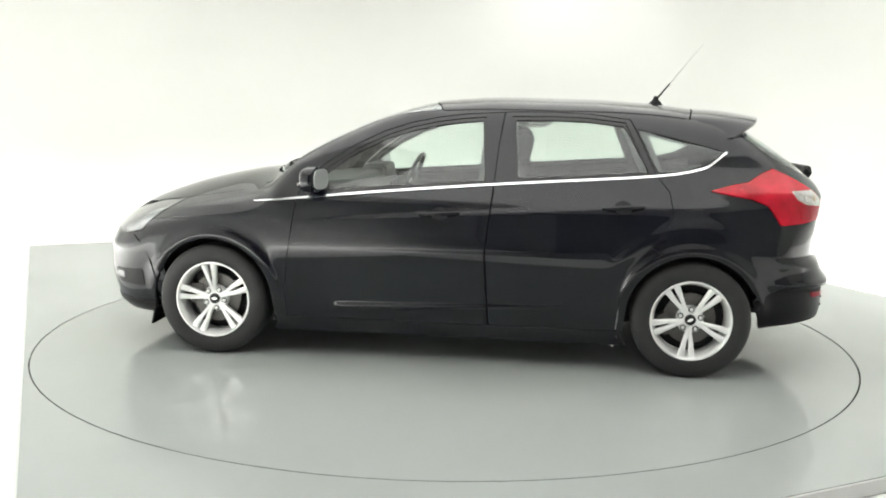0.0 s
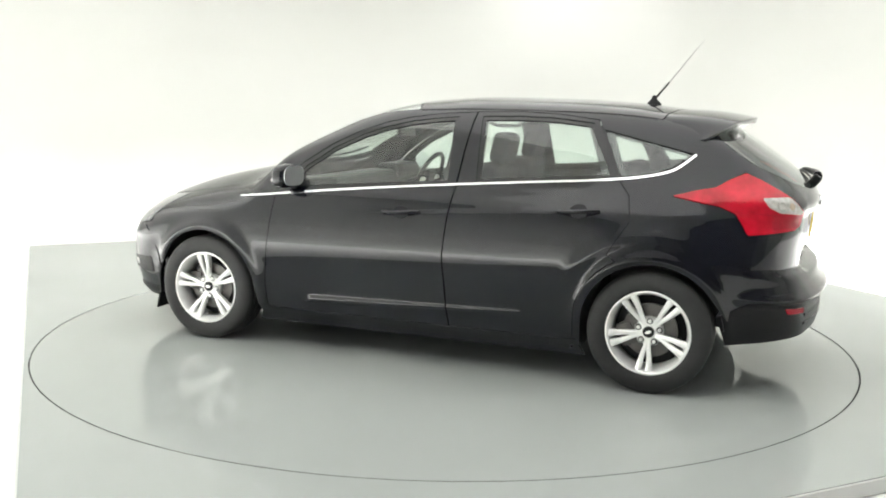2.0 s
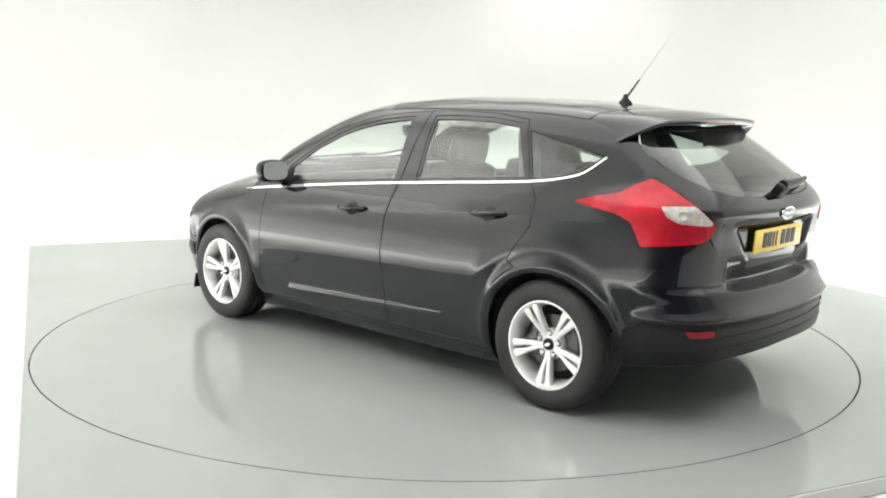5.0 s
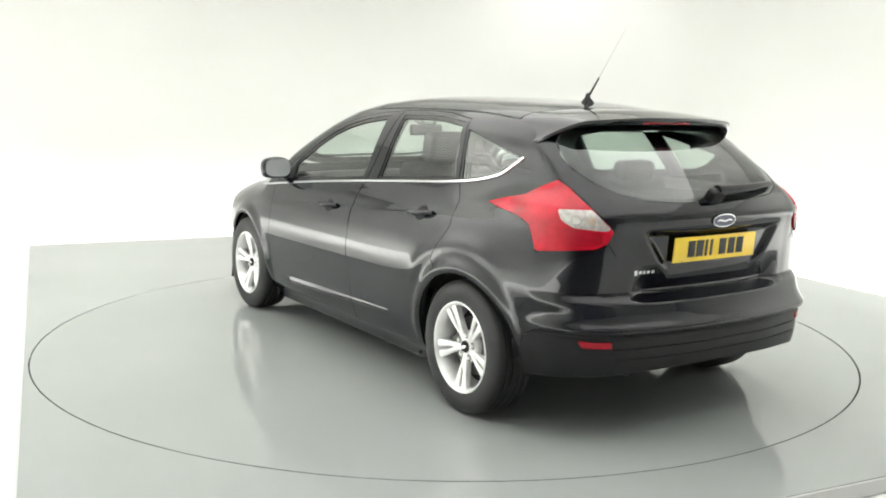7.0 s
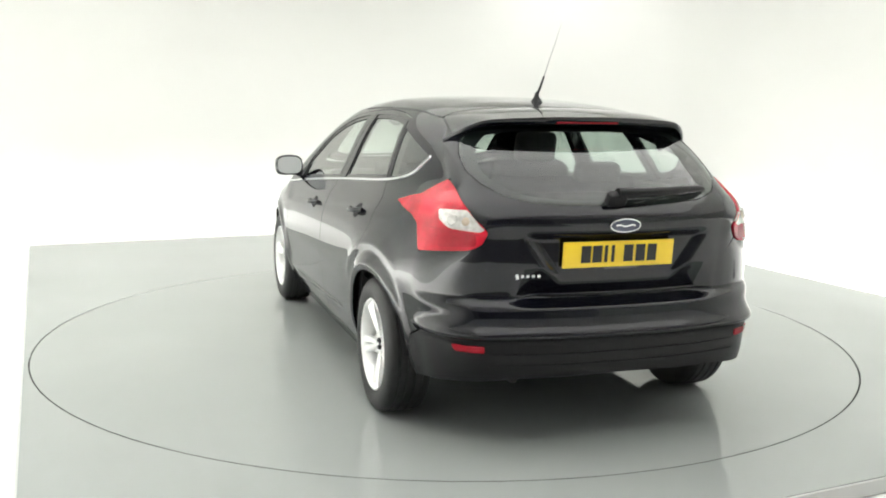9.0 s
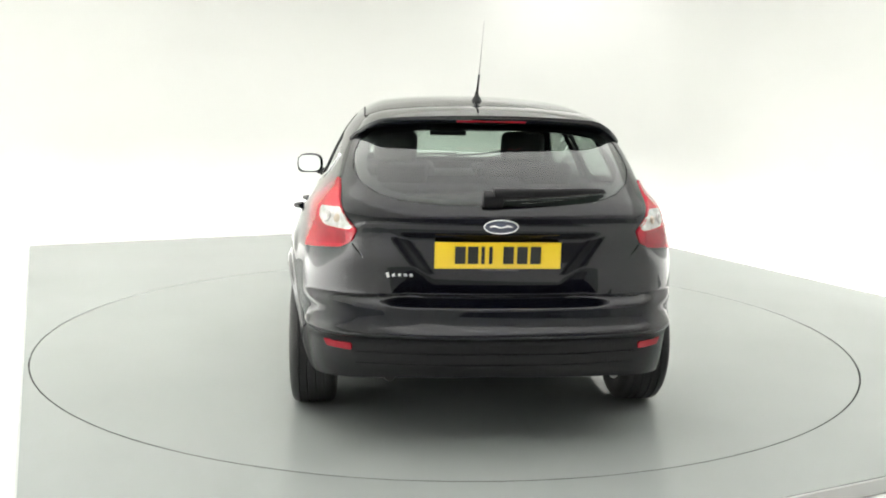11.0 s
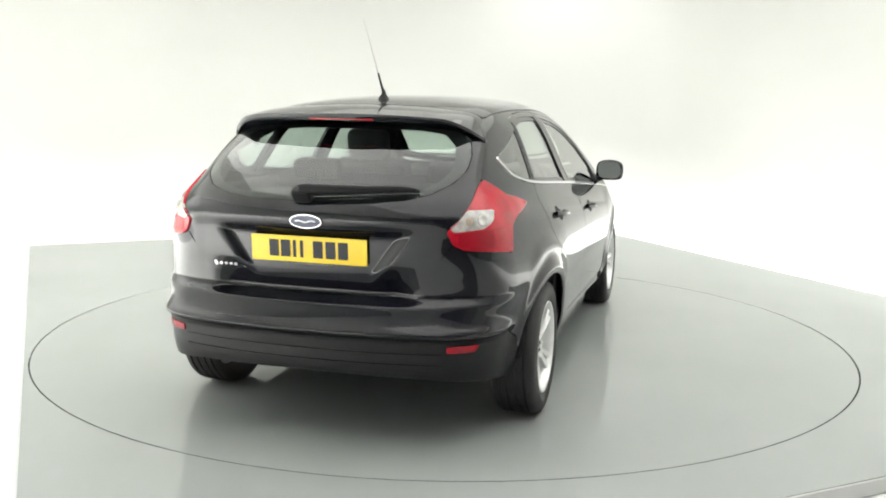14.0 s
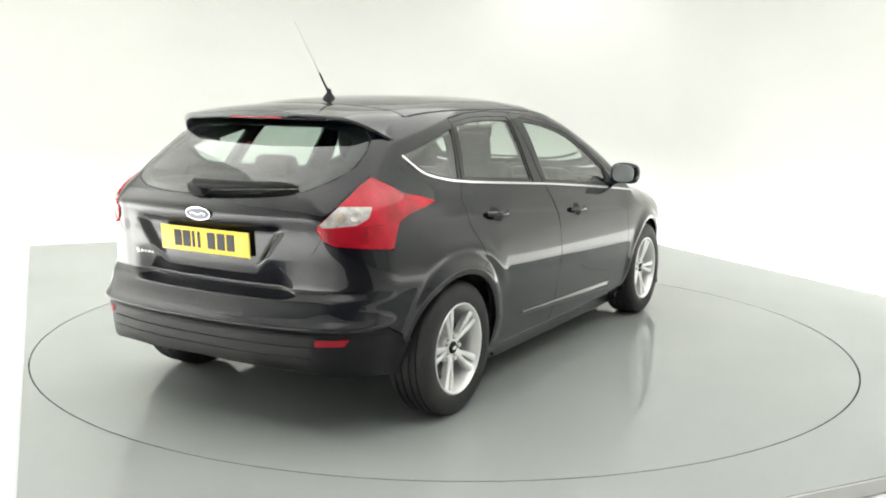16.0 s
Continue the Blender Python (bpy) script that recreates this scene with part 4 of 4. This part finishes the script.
def wheel():
    w = part("wheel", rim_mesh(), ALLOY, car, "silver five-spoke alloy wheel with a black tyre")
    part("tyre", revolve(tyre_profile, 96), RUBBER, w, "black rubber tyre with tread grooves")
    sp = part("spoke", spoke_mesh(), ALLOY, w)
    sp.matrix_local = pose(0, 0, 0, 0, 8, 0)
    for i in range(1, 5):
        o = new("spoke", sp.data)
        o.parent = w
        o.matrix_local = pose(0, 0, 0, 0, 8 + 72 * i, 0)
    part("hub", revolve([(0.001, 0.058), (0.03, 0.060), (0.055, 0.058), (0.068, 0.052), (0.074, 0.040), (0.074, 0.01), (0.03, 0.0)], 40), ALLOY, w)
    part("centre_cap", revolve([(0.001, 0.071), (0.024, 0.071), (0.029, 0.067), (0.030, 0.055)], 28), GLOSS_BLACK, w, "dark round centre cap")
    part("cap_mark", oval(0.017, 0.008, 0.002, Matrix.Translation((0, 0.0715, 0)) @ pose(0, 0, 0, -90)), ALLOY, w)
    nut = None
    # black discs on the hub face paint the shade in the nut pockets
    pocket = None
    for i in range(5):
        a = radians(36 + 90 - 8 + 72 * i)
        m = Matrix.Translation((0.056 * math.cos(a), 0.0, 0.056 * math.sin(a)))
        if pocket is None:
            pocket = part("nut_pocket_shade", revolve([(0.001, 0.0585), (0.0155, 0.0598), (0.0165, 0.056)], 16), INNER, w)
            pocket.matrix_local = m
        else:
            o = new("nut_pocket_shade", pocket.data)
            o.parent, o.matrix_local = w, m
        if nut is None:
            nut = part("wheel_nut", join(revolve([(0.001, 0.070), (0.008, 0.070), (0.0105, 0.066), (0.0105, 0.05)], 12), revolve([(0.0145, 0.055), (0.0165, 0.0615), (0.0195, 0.055)], 16)), ALLOY, w)
            nut.matrix_local = m
        else:
            o = new("wheel_nut", nut.data)
            o.parent, o.matrix_local = w, m
    part("brake_disc", revolve([(0.05, 0.02), (0.138, 0.02), (0.138, 0.0), (0.05, 0.0)], 48), STEEL, w, "grey steel brake disc")
    part("caliper", box(0.09, 0.07, 0.12, Matrix.Translation((0.12, -0.005, 0.02)), 0.02), STEEL, w)
    part("back_plate", revolve([(0.001, -0.03), (0.186, -0.03), (0.186, -0.05)], 40), INNER, w)
    return w


w0 = wheel()
YW = 0.782
w0.matrix_local = pose(WB, YW, 0.3145)
for cx, s, roll in ((-WB, 1, 24), (WB, -1, 40), (-WB, -1, 12)):
    o = copy_thing(w0, pose(cx, s * YW, 0.3145, 0, 0, 0 if s > 0 else 180) @ pose(0, 0, 0, 0, roll, 0))
    o.parent = car

# ---- inside ----


def cushion(sx, sy, sz, m, r=0.05):
    return box(sx, sy, sz, m, r, 4)


def seat(x, y):
    st = part("front_seat", cushion(0.50, 0.50, 0.16, Matrix.Translation((x + 0.10, y, 0.50)) @ pose(0, 0, 0, 0, -8, 0)), FABRIC, car, "charcoal fabric front seat")
    part("backrest", join(cushion(0.15, 0.46, 0.62, Matrix.Translation((x - 0.24, y, 0.80)) @ pose(0, 0, 0, 0, -16, 0)), cushion(0.17, 0.10, 0.44, Matrix.Translation((x - 0.20, y + 0.21, 0.76)) @ pose(0, 0, 0, 0, -16, 0)), cushion(0.17, 0.10, 0.44, Matrix.Translation((x - 0.20, y - 0.21, 0.76)) @ pose(0, 0, 0, 0, -16, 0))), FABRIC, st)
    part("headrest", cushion(0.10, 0.25, 0.175, Matrix.Translation((x - 0.365, y, 1.19)) @ pose(0, 0, 0, 0, -12, 0), 0.045), FABRIC, st, "padded charcoal headrest")
    for d in (0.06, -0.06):
        part("headrest_post", sweep([(x - 0.345, y + d, 1.03), (x - 0.36, y + d, 1.12)], 0.007, 8), STEEL, st)


seat(-0.02, 0.37)
seat(0.02, -0.37)
bench = part("rear_bench", cushion(0.50, 1.24, 0.18, Matrix.Translation((-0.72, 0, 0.52)) @ pose(0, 0, 0, 0, -8, 0)), FABRIC, car, "charcoal fabric rear bench")
part("backrest", cushion(0.15, 1.22, 0.56, Matrix.Translation((-1.04, 0, 0.80)) @ pose(0, 0, 0, 0, -20, 0)), FABRIC, bench)
for y in (0.36, -0.36):
    part("headrest", cushion(0.09, 0.25, 0.13, Matrix.Translation((-1.14, y, 1.085)) @ pose(0, 0, 0, 0, -14, 0), 0.04), FABRIC, bench)
part("parcel_shelf", box(0.62, 1.12, 0.02, Matrix.Translation((-1.48, 0, 1.0)) @ pose(0, 0, 0, 0, 2, 0), 0.006), FABRIC, car, "dark parcel shelf")
dash = part("dashboard", cushion(0.48, 1.34, 0.30, Matrix.Translation((0.78, 0, 0.83)) @ pose(0, 0, 0, 0, 6, 0), 0.07), PLASTIC, car, "black dashboard")
part("binnacle", cushion(0.16, 0.36, 0.10, Matrix.Translation((0.62, -0.37, 0.985)), 0.04), PLASTIC, dash)
part("console", cushion(1.0, 0.24, 0.22, Matrix.Translation((0.25, 0, 0.5)), 0.05), PLASTIC, dash)
SM = Matrix.Translation((0.40, -0.37, 0.93)) @ pose(0, 0, 0, 0, 65, 0)
ring = [tuple(SM @ Vector((0.185 * math.cos(a), 0.185 * math.sin(a), 0))) for a in np.linspace(0, 2 * math.pi, 37)[:-1]]
wheel_ob = part("steering_wheel", sweep(ring, 0.015, 10, close=True), PLASTIC, car, "black steering wheel")
part("boss", box(0.13, 0.13, 0.05, SM, 0.02, 3), PLASTIC, wheel_ob)
for a in (0, 180, 270):
    d = Vector((math.cos(radians(a + 90)), math.sin(radians(a + 90)), 0))
    part("spoke", sweep([tuple(SM @ (d * 0.05)), tuple(SM @ (d * 0.18))], 0.014, 8), ALLOY, wheel_ob)
part("column", sweep([tuple(SM @ Vector((0, 0, 0.0))), (0.75, -0.37, 0.80)], 0.04, 10), PLASTIC, wheel_ob)
mir = part("rear_view_mirror", cushion(0.03, 0.24, 0.07, Matrix.Translation((0.40, 0.0, 1.262)) @ pose(0, 0, 0, 0, 8, 0), 0.014), PLASTIC, car, "black interior rear-view mirror")
part("mirror_arm", sweep([(0.41, 0, 1.28), (0.455, 0, 1.33)], 0.012, 8), PLASTIC, mir)
# hood of the boot sides and pillars seen through the rear window
for s in (1, -1):
    part("boot_side", cushion(0.75, 0.10, 0.55, Matrix.Translation((-1.45, s * 0.60, 0.78)), 0.04), FABRIC, car)
    part("grab_handle", sweep([(-0.55, s * 0.53, 1.345), (-0.50, s * 0.515, 1.32), (-0.38, s * 0.515, 1.32), (-0.33, s * 0.53, 1.345)], 0.009, 8), LINING, car)
part("bulkhead", box(0.03, 1.3, 0.6, Matrix.Translation((1.02, 0, 0.65))), INNER, car)

# ---- movement ----
A0, A1 = 172.678, -7.0415
OFF = Vector((-0.098, -0.0184, 0))


def motions():
    rows, disc = [], []
    for i in range(33):
        t = i * 0.5
        a = A0 + A1 * t - 0.00035 * t * t
        p = Matrix.Rotation(radians(a), 3, "Z") @ OFF
        rows.append((t, pose(p.x, p.y, 0.0, 0, 0, a)))
        disc.append((t, pose(TT_C.x, TT_C.y, 0, 0, 0, a)))
    walk(car, rows)
    walk(turntable, disc)


motions()
